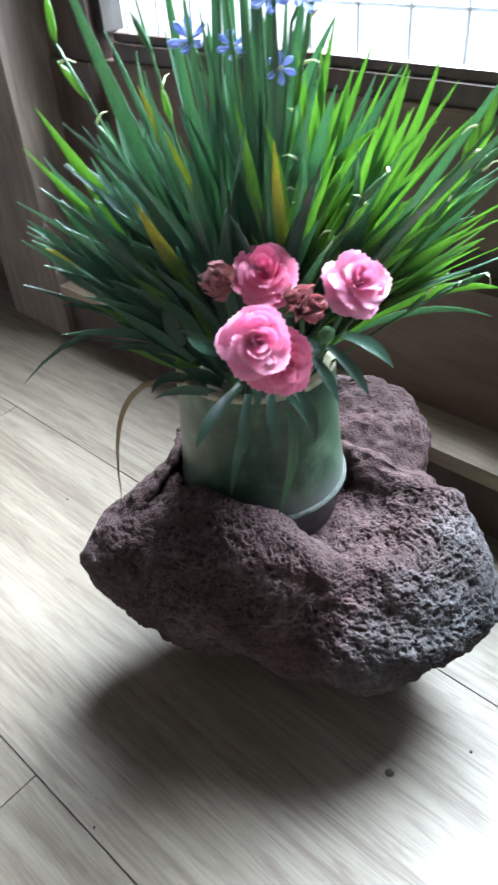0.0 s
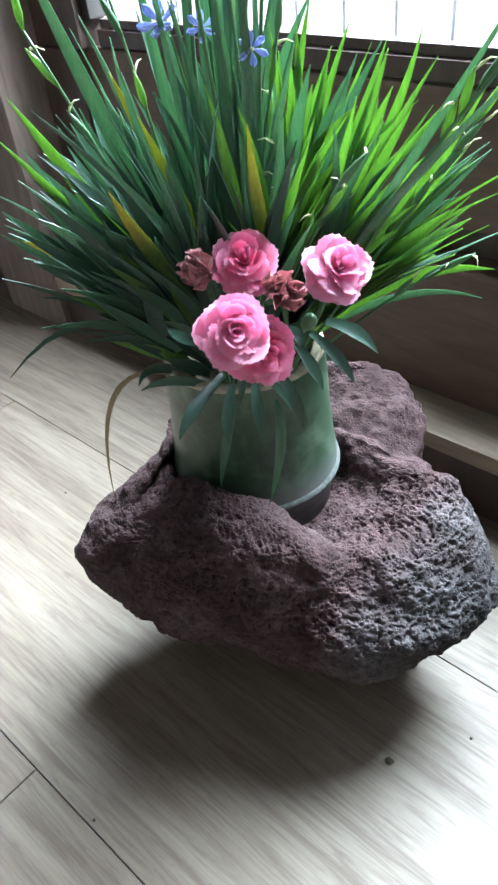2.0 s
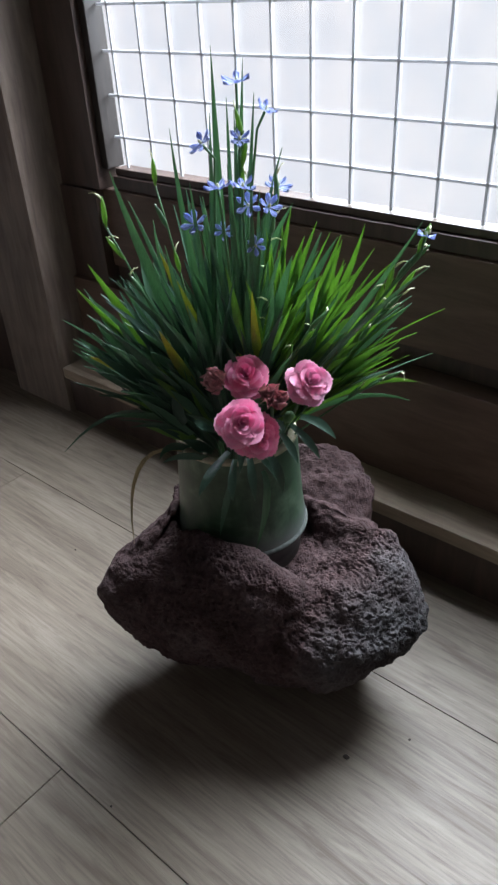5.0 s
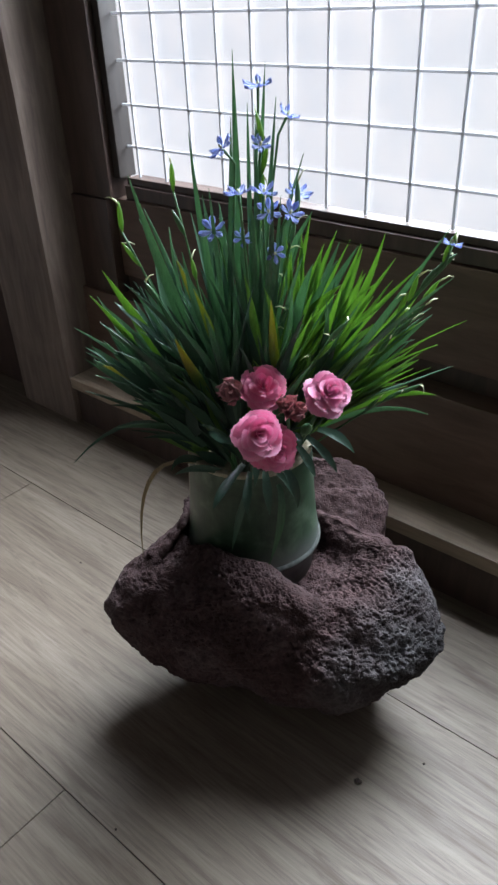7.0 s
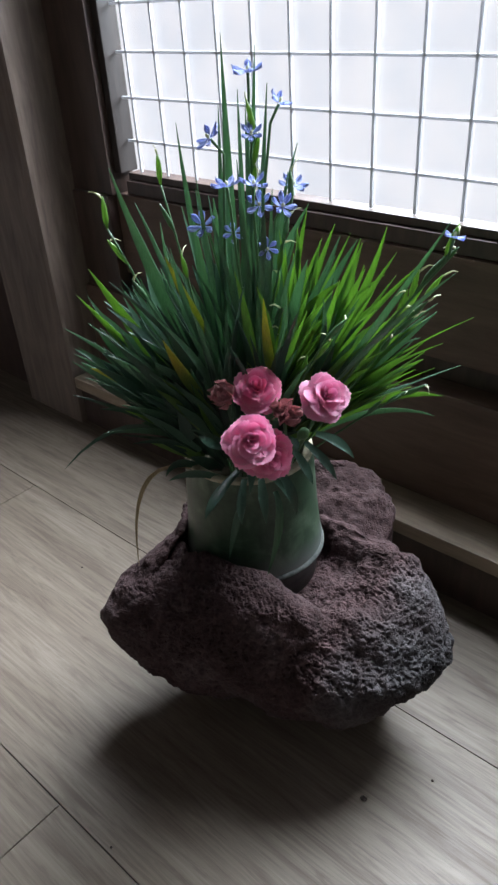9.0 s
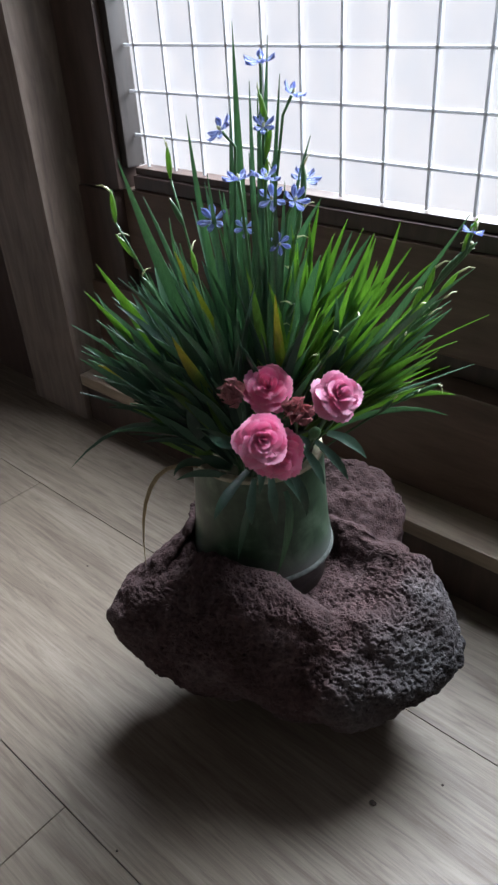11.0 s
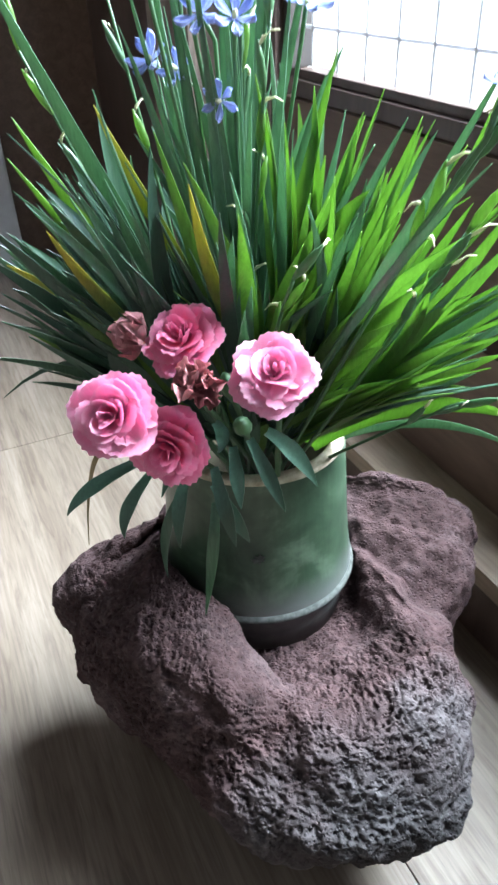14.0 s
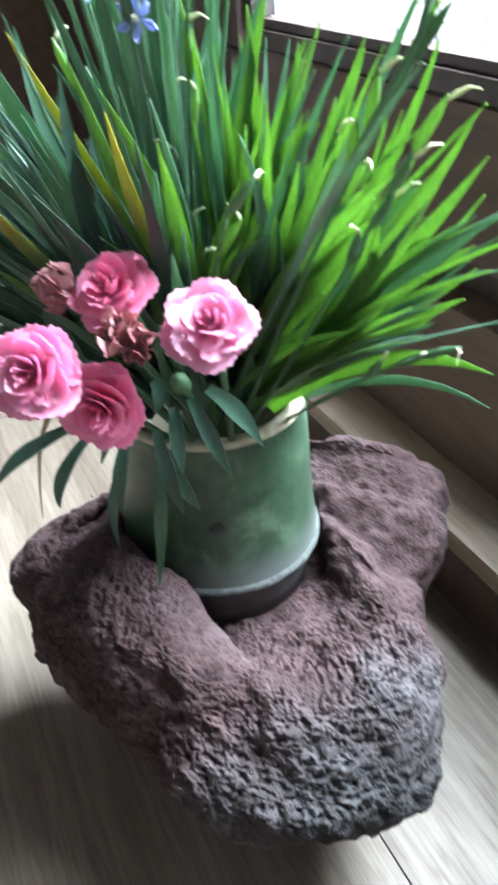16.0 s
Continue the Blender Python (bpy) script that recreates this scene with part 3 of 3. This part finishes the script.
COOL = (M_LEAF_BLUE, M_LEAF_BLUE, M_LEAF_BLUE, M_LEAF_DARK)
FRESH = (M_LEAF_GREEN, M_LEAF_GREEN, M_LEAF_GREEN, M_LEAF_BLUE)
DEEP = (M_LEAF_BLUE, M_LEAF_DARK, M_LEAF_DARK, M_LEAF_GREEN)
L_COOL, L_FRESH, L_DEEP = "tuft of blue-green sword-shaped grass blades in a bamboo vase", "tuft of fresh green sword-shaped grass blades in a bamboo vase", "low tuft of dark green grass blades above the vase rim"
for theta, beta, scale, n in ((-42, 4, 1.0, 10), (-41, 18, 0.98, 12), (-39, -6, 1.0, 12), (-35, 26, 0.95, 12), (-37, 10, 1.0, 14), (-31, 26, 1.0, 14), (-29, -8, 1.0, 14), (-25, 8, 1.02, 14), (-21, 25, 0.98, 14), (-17, 16, 1.0, 14), (-15, -10, 1.02, 14),
                              (-10, 4, 1.0, 14), (-7, 24, 1.0, 14), (-3, -12, 1.04, 14), (1, 12, 1.02, 14), (4, 23, 0.94, 12), (7, 0, 1.05, 14)):
    grass_tuft(theta, beta, scale, n, L_COOL, COOL)
for theta, beta, scale, n in ((11, 16, 1.0, 14), (14, -8, 1.02, 14), (17, 24, 0.92, 12), (20, 6, 1.0, 15), (24, 20, 1.0, 15), (27, -6, 1.0, 14), (30, 10, 1.0, 15), (34, 24, 0.95, 14), (37, 0, 1.0, 14), (42, 14, 1.0, 14), (47, 26, 0.95, 12), (49, 4, 1.0, 13), (54, 12, 0.95, 10)):
    grass_tuft(theta, beta, scale, n, L_FRESH, FRESH, 1.12)
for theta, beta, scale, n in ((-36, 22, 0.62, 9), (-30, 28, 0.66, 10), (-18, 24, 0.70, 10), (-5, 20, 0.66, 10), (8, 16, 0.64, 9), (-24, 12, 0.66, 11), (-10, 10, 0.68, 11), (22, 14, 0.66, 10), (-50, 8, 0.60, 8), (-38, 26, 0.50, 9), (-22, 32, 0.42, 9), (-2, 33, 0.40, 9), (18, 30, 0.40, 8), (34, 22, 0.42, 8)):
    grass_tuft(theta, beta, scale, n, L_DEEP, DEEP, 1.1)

# single blades that stand out
stray = thing("grass_tuft", "loose tuft of long grass blades, a few turning yellow", "grass plant", tuple(fan(0, 0, 0.19)), TUFTS)
OUT = [((-0.03, 0.0, .24), (-0.030, -0.055, .36), (-0.011, -0.094, .452), .0088, M_LEAF_BLUE), ((-0.02, 0.0, .24), (-0.032, -0.02, .36), (-0.029, -0.028, .462), .0062, M_LEAF_BLUE), ((-0.02, 0.0, .24), (-0.016, -0.002, .38), (-0.012, -0.004, .505), .0074, M_LEAF_BLUE),
       ((-0.04, -0.01, .24), (-0.055, -0.055, .33), (-0.062, -0.082, .386), .0095, M_LEAF_GREEN), ((-0.04, -0.01, .23), (-0.060, -0.05, .31), (-0.074, -0.086, .368), .0075, M_LEAF_GREEN), ((-0.04, -0.01, .22), (-0.060, -0.05, .29), (-0.084, -0.090, .326), .0056, M_LEAF_BLUE),
       ((0.0, 0.03, .22), (0.05, 0.055, .283), (0.102, 0.071, .281), .0090, M_LEAF_GREEN), ((0.0, 0.04, .22), (0.05, 0.065, .268), (0.091, 0.084, .255), .0046, M_LEAF_BLUE), ((0.0, 0.04, .22), (0.03, 0.085, .292), (0.058, 0.116, .296), .0050, M_LEAF_BLUE),
       ((0.01, 0.01, .24), (0.035, 0.03, .33), (0.052, 0.042, .390), .0090, M_LEAF_GREEN), ((0.0, -0.005, .24), (0.02, 0.005, .34), (0.026, 0.022, .410), .0082, M_LEAF_GREEN), ((0.01, 0.01, .24), (0.05, 0.03, .30), (0.088, 0.072, .336), .0088, M_LEAF_GREEN),
       ((0.0, -0.02, .27), (0.012, -0.050, .32), (0.000, -0.062, .352), .0085, M_LEAF_BLUE), ((0.01, -0.02, .28), (0.030, -0.035, .34), (0.030, -0.050, .392), .0070, M_LEAF_GREEN)]
for a, b, c, w, m in OUT:
    blade(stray, a, b, c, w, m)
for a, b, c, w in (((-0.018, -0.014, .30), (-0.018, -0.042, .355), (-0.019, -0.057, .394), .0070), ((-0.010, -0.040, .285), (0.000, -0.070, .325), (0.005, -0.087, .358), .0075), ((0.030, -0.020, .30), (0.040, -0.038, .340), (0.046, -0.045, .378), .0064), ((-0.036, -0.055, .285), (-0.048, -0.083, .318), (-0.056, -0.098, .327), .0058)):
    blade(stray, a, b, c, w, M_LEAF_YELLOW, "yellowed blade tip")
# drooping blades over the edge of the vase
blade(stray, (-0.045, -0.02, .222), (-0.068, -0.06, .292), (-0.091, -0.112, .243), .0042, M_LEAF_DARK, "long thin drooping blade")
blade(stray, (-0.035, -0.035, .222), (-0.07, -0.075, .252), (-0.058, -0.088, .152), .0034, M_LEAF_DRY, "dry drooping blade")
blade(stray, (-0.03, -0.03, .22), (-0.044, -0.05, .243), (-0.042, -0.062, .228), .0066, M_LEAF_DARK)
blade(stray, (-0.01, -0.03, .22), (-0.02, -0.055, .243), (-0.032, -0.068, .232), .0060, M_LEAF_DARK)


# ---- blue flowers on thin stalks ----
def petal_mesh(name, length, width, material, cup=0.25, teeth=0, ruffle=0.0, seed=0, thick=0.0003):
    """A petal that grows along +y with its inner face up."""
    r = random.Random(seed)
    nu, nv = 12, 7
    ph = r.uniform(0, 6)
    top = []
    for j in range(nv + 1):
        v = j / nv
        for i in range(nu + 1):
            u = i / nu * 2 - 1
            half = 0.5 * width * (0.16 + 0.84 * math.sin(min(1.0, v * 1.12) * math.pi / 2) ** 1.3)
            if not teeth:
                half *= math.sqrt(max(0.0, 1 - max(0, (v - 0.55) / 0.46) ** 2)) if v < 1 else 0.12
            tip = (1 - 0.22 * u * u) if teeth else 1 - 0.05 * u * u
            y = length * v * tip
            if teeth and j == nv:
                y += length * 0.045 * (1 if i % 2 else -0.4) * r.uniform(0.5, 1.2)
            z = cup * length * v * v + ruffle * length * v * v * math.sin(u * 5 + ph) + 0.12 * width * u * u * (1 - v)
            top.append(Vector((u * half, y, z)))
    k = len(top)
    verts = top + [p - Vector((0, 0, thick)) for p in top]
    faces = []
    for j in range(nv):
        for i in range(nu):
            q = j * (nu + 1) + i
            faces.append((q, q + 1, q + nu + 2, q + nu + 1))
            faces.append((k + q + nu + 1, k + q + nu + 2, k + q + 1, k + q))
    return mesh_of(name, verts, faces, material)


def aim(normal):
    return Vector(normal).normalized().to_track_quat("Z", "Y").to_matrix().to_4x4()


BLUE_PETALS = [petal_mesh("petal", 0.0092, 0.0048, M_BLUE, 0.30, 0, 0.14, s) for s in (3, 4, 5)]


def blue_flower(at, normal, foot, size=1.0, label="small sky-blue starry flower on a thin green stalk"):
    at = Vector(at)
    ob = thing("blue_flower", label, "flower", tuple(at), "blue flowers in the vase")
    size *= 0.84
    foot = Vector(foot) - at
    n = (Vector(normal).normalized() + UP * 0.45).normalized()
    place("stem", tube_mesh("stem", [foot, foot * 0.5 - n * 0.004 + UP * 0.004, -n * 0.012, -n * 0.001], [0.0012, 0.0010, 0.0008, 0.0009], M_STEM, 6), ob)
    centre = place("flower_centre", tube_mesh("flower_centre", [n * 0.0002, n * 0.002, n * 0.0032], [0.0008, 0.0010, 0.0003], M_CREAM, 6), ob, "pale yellow centre")
    for k in range(6):
        p = place("petal", BLUE_PETALS[k % 3], centre)
        p.matrix_local = aim(n) @ pose(0, 0, 0, 0, 0, k * 60 + rng.uniform(-8, 8)) @ pose(0, 0.0006, 0, rng.uniform(-12, 22), 0, 0) @ Matrix.Scale(size, 4)
    side = Vector((rng.uniform(-1, 1), rng.uniform(-1, 1), 0)).normalized()
    for rise, lean, width in ((rng.uniform(0.002, 0.016), 0.004, 0.0042), (rng.uniform(-0.03, -0.008), -0.006, 0.0034)):
        place("bract", blade_mesh("bract", foot * 0.55 + side * 0.001, foot * 0.22 + side * lean, side * lean * 1.6 + UP * rise, width, M_LEAF_BLUE, 0.4, V + U * rng.uniform(-0.6, 0.6), 8), ob, "narrow green bract")
    return ob


for at, nrm, size in (((0.005, -0.002, .486), (0.3, -0.3, 1), 1.15), ((0.020, 0.006, .470), (0.6, 0.3, 0.8), 0.9), ((0.007, -0.038, .458), (-0.3, -0.7, 0.5), 1.0), ((0.014, -0.012, .456), (0.5, -0.5, 0.5), 0.9),
                      ((0.026, -0.047, .437), (0.1, -0.3, 1), 1.0), ((0.037, -0.038, .437), (0.4, -0.3, 1), 1.0), ((0.036, -0.033, .425), (0.6, -0.7, 0.4), 1.0), ((0.046, -0.026, .424), (0.8, -0.3, 0.5), 1.0),
                      ((-0.005, -0.037, .409), (0.4, -0.9, 0.4), 1.15), ((0.018, -0.036, .408), (0.5, -0.8, 0.2), 0.8), ((0.025, 0.010, .425), (0.6, -0.1, 0.9), 1.1), ((0.036, -0.028, .400), (0.6, -0.6, -0.3), 0.8),
                      ((0.133, 0.004, .413), (0.2, 0.3, 1), 0.7)):
    blue_flower(at, nrm, fan(rng.uniform(-0.02, 0.02), rng.uniform(-0.015, 0.015), 0.19), size)


# ---- budded stalks with pale withered blossoms ----
def bud_stalk(foot, bend, tip, n_pods, label):
    foot, bend, tip = Vector(foot), Vector(bend), Vector(tip)
    ob = thing("bud_stalk", label, "flower stalk", tuple(foot), "budded stalks in the vase")
    line = [bez(foot, bend, tip, t / 8) - foot for t in range(9)]
    place("stem", tube_mesh("stem", line, [0.0011 - 0.00006 * k for k in range(9)], M_STEM, 6), ob)
    d = (tip - bend).normalized()
    for k in range(n_pods):
        p = bez(foot, bend, tip, 0.70 + 0.28 * k / max(1, n_pods - 1)) - foot
        w = (d + Vector((rng.uniform(-0.35, 0.35), rng.uniform(-0.35, 0.35), 0.1))).normalized()
        pod = place("bud", tube_mesh("bud", [p, p + w * 0.006, p + w * 0.013, p + w * 0.019], [0.0007, 0.0018, 0.0015, 0.0003], rng.choice((M_LEAF_GREEN, M_STEM)), 7), ob)
        e = p + w * 0.019
        s = Vector((rng.uniform(-1, 1), rng.uniform(-1, 1), rng.uniform(-0.6, 0.8))).normalized()
        place("withered_blossom", tube_mesh("withered_blossom", [e - w * 0.002, e + s * 0.002, e + s * 0.005 + UP * 0.001, e + s * 0.008], [0.0004, 0.0007, 0.0004, 0.0002], M_CREAM, 6), pod, "cream withered blossom")


for foot, bend, tip, n in ((fan(0.01, 0, .19), (0.08, 0.0, .33), (0.130, 0.006, .405), 6), (fan(0.01, 0.01, .19), (0.07, 0.02, .31), (0.112, 0.018, .372), 4), (fan(-0.01, 0, .19), (-0.03, -0.05, .34), (-0.044, -0.078, .415), 3),
                           (fan(0.0, 0, .19), (0.0, -0.01, .34), (0.012, -0.006, .460), 5), (fan(0.0, 0, .19), (0.01, -0.01, .32), (0.042, -0.012, .425), 4), (fan(0, 0.01, .19), (0.0, 0.0, .30), (0.031, -0.018, .352), 3),
                           (fan(-0.01, 0.0, .19), (-0.02, -0.03, .34), (-0.030, -0.045, .435), 3), (fan(0.01, 0.0, .19), (0.05, 0.04, .26), (0.083, 0.052, .285), 3), (fan(0.0, 0, .19), (0.04, -0.02, .30), (0.070, -0.018, .350), 3)):
    bud_stalk(foot, bend, tip, n, "green budded stalk with pale withered blossoms in the vase")


# ---- pink carnations ----
def cup_petal(name, r_out, z_out, half, curl, material, seed, thick=0.0003):
    """A fringed petal that wraps round the flower's axis; its middle grows along +y."""
    r = random.Random(seed)
    nu, nv = 16, 8
    ph, wav = r.uniform(0, 6), r.uniform(0.8, 1.2)
    teeth = [r.uniform(0.2, 1.0) if i % 2 else -r.uniform(0.1, 0.5) for i in range(nu + 1)]
    top, along = [], []
    for j in range(nv + 1):
        v = j / nv
        for i in range(nu + 1):
            u = i / nu * 2 - 1
            ang = half * u * (0.30 + 0.70 * min(1.0, v * 1.6)) * (1 - 0.10 * max(0, v - 0.7) / 0.3)
            shrink = 1 - 0.20 * u * u * v
            rad = r_out * v ** 0.85 * shrink
            z = z_out * v ** 1.3 * shrink
            wave = math.sin(u * 2.6 * wav + ph) * v * v
            rad += 0.075 * r_out * wave + curl * max(0.0, v - 0.72) ** 1.2
            z += 0.26 * (abs(z_out) * 0.3 + 0.0045) * math.sin(u * 3.4 * wav + ph * 2) * v ** 3 - 0.7 * curl * max(0.0, v - 0.78) ** 1.4
            if j == nv:
                t = teeth[i] * 0.0008
                rad, z = rad + t * (0.9 if abs(z_out) < r_out else 0.25), z + t * (0.2 if abs(z_out) < r_out else 0.9)
            top.append(Vector((rad * math.sin(ang), rad * math.cos(ang), z)))
            along.append(v)
    k = len(top)
    verts = top + [p - Vector((0, 0, thick)) - Vector((p.x, p.y, 0)).normalized() * -thick * 0.5 for p in top]
    faces = []
    for j in range(nv):
        for i in range(nu):
            q = j * (nu + 1) + i
            faces.append((q + nu + 1, q + nu + 2, q + 1, q))
            faces.append((k + q, k + q + 1, k + q + nu + 2, k + q + nu + 1))
    me = mesh_of(name, verts, faces, material)
    at = me.attributes.new("along", "FLOAT", "POINT")
    at.data.foreach_set("value", along + along)
    return me


def carnation(at, normal, radius, material, foot, label, wilted=False, turn=0.0):
    at, n = Vector(at), Vector(normal).normalized()
    ob = thing("carnation", label, "flower", tuple(at), "pink carnations in the vase")
    calyx = place("calyx", tube_mesh("calyx", [-n * 0.017, -n * 0.014, -n * 0.007, -n * 0.001], [0.0012, 0.0030, 0.0034, 0.0042], M_STEM, 10), ob, "green calyx tube")
    turn_m = aim(n) @ pose(0, 0, 0, 0, 0, turn)
    if wilted:
        meshes = [petal_mesh("petal", radius, radius * 0.8, material, 0.6, 1, 0.35, s) for s in range(4)]
        for k in range(26):
            p = place("petal", meshes[k % 4], calyx)
            p.matrix_local = turn_m @ pose(0, 0, 0, 0, 0, k * 137.5) @ pose(0, radius * 0.05, 0, rng.uniform(5, 85), rng.uniform(-40, 40), 0) @ Matrix.Scale(rng.uniform(0.55, 1.05), 4)
    else:
        # petals in a spiral: spread outside, rolled upright towards the heart
        layers = ((5, 1.03, 0.02, 50, 0.02), (5, 0.93, 0.20, 52, 0.05), (5, 0.77, 0.38, 54, 0.08), (3, 0.55, 0.54, 76, 0.09), (3, 0.38, 0.60, 80, 0.06), (2, 0.24, 0.62, 100, 0.04), (2, 0.11, 0.62, 100, 0.02))
        for li, (count, r_out, z_out, half, curl) in enumerate(layers):
            for k in range(count):
                sd = li * 7 + k + int(turn)
                me = cup_petal("petal", radius * r_out * rng.uniform(0.90, 1.06), radius * z_out * rng.uniform(0.9, 1.1), radians(half * rng.uniform(0.88, 1.10)), radius * curl * 3.5, material, sd)
                p = place("petal", me, calyx)
                p.matrix_local = turn_m @ pose(0, 0, 0.0003 * li, 0, 0, 360 * k / count + li * 39 + rng.uniform(-8, 8)) @ pose(0, radius * 0.02, 0, rng.uniform(-5, 5), rng.uniform(-5, 5), 0)
    f = Vector(foot) - at
    place("stem", tube_mesh("stem", [-n * 0.016, -n * 0.032 - UP * 0.006, f * 0.6 - n * 0.008, f], [0.0012, 0.0013, 0.0014, 0.0015], M_STEM, 7), ob)
    return ob


def lance_leaf(ob, a, b, c, w, m=None):
    o = ob.location
    c = Vector(a) + (Vector(c) - Vector(a)) * 0.8
    me = blade_mesh("leaf", Vector(a) - o, Vector(b) - o, Vector(c) - o, w * 0.8, m or M_LEAF_DARK, 0.3, V * 0.6 + UP * 0.7)
    place("leaf", me, ob)


F1 = carnation((0.066, -0.085, .312), V * 0.85 + UP * 0.50 + U * 0.16, 0.0150, M_PINK, fan(0.0, 0.02, .20), "pink double carnation in full bloom with toothed petals", False, 20)
F2 = carnation((0.077, -0.030, .317), V * 0.62 + UP * 0.70 + U * 0.16, 0.0146, M_PALE, fan(0.02, 0.02, .20), "pale pink carnation in full bloom with toothed petals", False, 55)
F3 = carnation((0.042, -0.050, .320), V * 0.60 + UP * 0.75 - U * 0.05, 0.0152, M_DEEP, fan(0.0, 0.01, .20), "deep pink carnation behind the other blooms", False, 5)
F4 = carnation((0.062, -0.066, .291), V * 0.92 + UP * 0.15 + U * 0.2, 0.0150, M_DEEP, fan(0.01, 0.02, .20), "deep pink carnation hanging low under the bloom", False, 40)
F5 = carnation((0.063, -0.053, .313), V * 0.7 + UP * 0.5 + U * 0.3, 0.0112, M_WILT, fan(0.01, 0.01, .20), "withered brownish pink carnation", True)
carnation((0.030, -0.062, .318), V * 0.4 + UP * 0.5 - U * 0.7, 0.0112, M_WILT, fan(-0.01, 0.01, .20), "withered dusky pink carnation", True)
for ob, a, b, c, w in ((F2, (0.070, -0.03, .290), (0.085, -0.025, .290), (0.098, -0.018, .272), .0085), (F2, (0.065, -0.035, .285), (0.083, -0.035, .278), (0.092, -0.030, .258), .0075), (F2, (0.06, -0.04, .28), (0.075, -0.045, .275), (0.085, -0.048, .262), .0075),
                       (F1, (0.03, -0.07, .285), (0.035, -0.09, .300), (0.034, -0.098, .312), .0080), (F1, (0.04, -0.07, .272), (0.045, -0.10, .270), (0.046, -0.115, .256), .0080), (F1, (0.045, -0.07, .268), (0.056, -0.088, .262), (0.060, -0.092, .245), .0075),
                       (F4, (0.045, -0.055, .262), (0.055, -0.065, .255), (0.060, -0.068, .228), .0080), (F4, (0.05, -0.045, .265), (0.068, -0.048, .255), (0.066, -0.042, .222), .0085),
                       (F4, (0.048, -0.045, .255), (0.063, -0.042, .245), (0.062, -0.032, .220), .0085), (F3, (0.03, -0.05, .275), (0.045, -0.06, .270), (0.050, -0.072, .250), .0075), (F5, (0.055, -0.045, .290), (0.070, -0.045, .292), (0.074, -0.052, .286), .0070)):
    lance_leaf(ob, a, b, c, w)
for at, d in (((0.066, -0.038, .292), (0.5, -0.3, 0.6)), ((0.050, -0.036, .300), (0.2, -0.3, 0.9))):
    o = Vector(at) - F2.location
    d = Vector(d).normalized()
    place("bud", tube_mesh("bud", [o - d * 0.022, o - d * 0.006, o, o + d * 0.005, o + d * 0.009], [0.0009, 0.0016, 0.0036, 0.0034, 0.0010], M_STEM, 9), F2, "closed green flower bud")
sprig = thing("grass_sprig", "narrow blue-green blade hanging over the front of the vase", "leaf", (0.048, -0.045, 0.245))
place("leaf", blade_mesh("leaf", Vector((0, 0, 0)), Vector((0.014, -0.006, -0.010)), Vector((-0.004, -0.008, -0.070)), 0.0058, M_LEAF_BLUE), sprig)
place("leaf", blade_mesh("leaf", Vector((-0.02, -0.008, -0.005)), Vector((-0.018, -0.022, -0.02)), Vector((-0.032, -0.017, -0.065)), 0.0052, M_LEAF_DARK), sprig)


# ---- crumbs on the floor ----
def crumb(x, y, r):
    bm = bmesh.new()
    bmesh.ops.create_icosphere(bm, subdivisions=2, radius=r)
    for v in bm.verts:
        v.co *= 1 + 0.5 * noise.noise(v.co * 400 + Vector((x, y, 0)) * 50)
        v.co.z = v.co.z * 0.7 + r * 0.6
        v.co.z = max(v.co.z, 0)
    me = bpy.data.meshes.new("crumb")
    bm.to_mesh(me)
    bm.free()
    me.materials.append(M_CRUMB)
    ob = tagged(new("crumb", me), "tiny dark crumb lying on the plank floor", "crumb", "crumbs on the floor")
    ob.location = (x, y, 0)


for x, y, r in ((0.133, -0.058, 0.0025), (0.165, -0.012, 0.0010), (0.012, -0.205, 0.0010), (-0.25, -0.03, 0.0010)):
    crumb(x, y, r)

# ---- planks of the floor ----
for x0, x1, y0, y1 in FLOOR_ROWS:
    me = box_mesh("plank", x0 + 0.0004, x1 - 0.0004, y0 + 0.0004, y1 - 0.0004, -0.008, 0.0, M_PLANK, 0.0006)
    place("plank", me, floor)
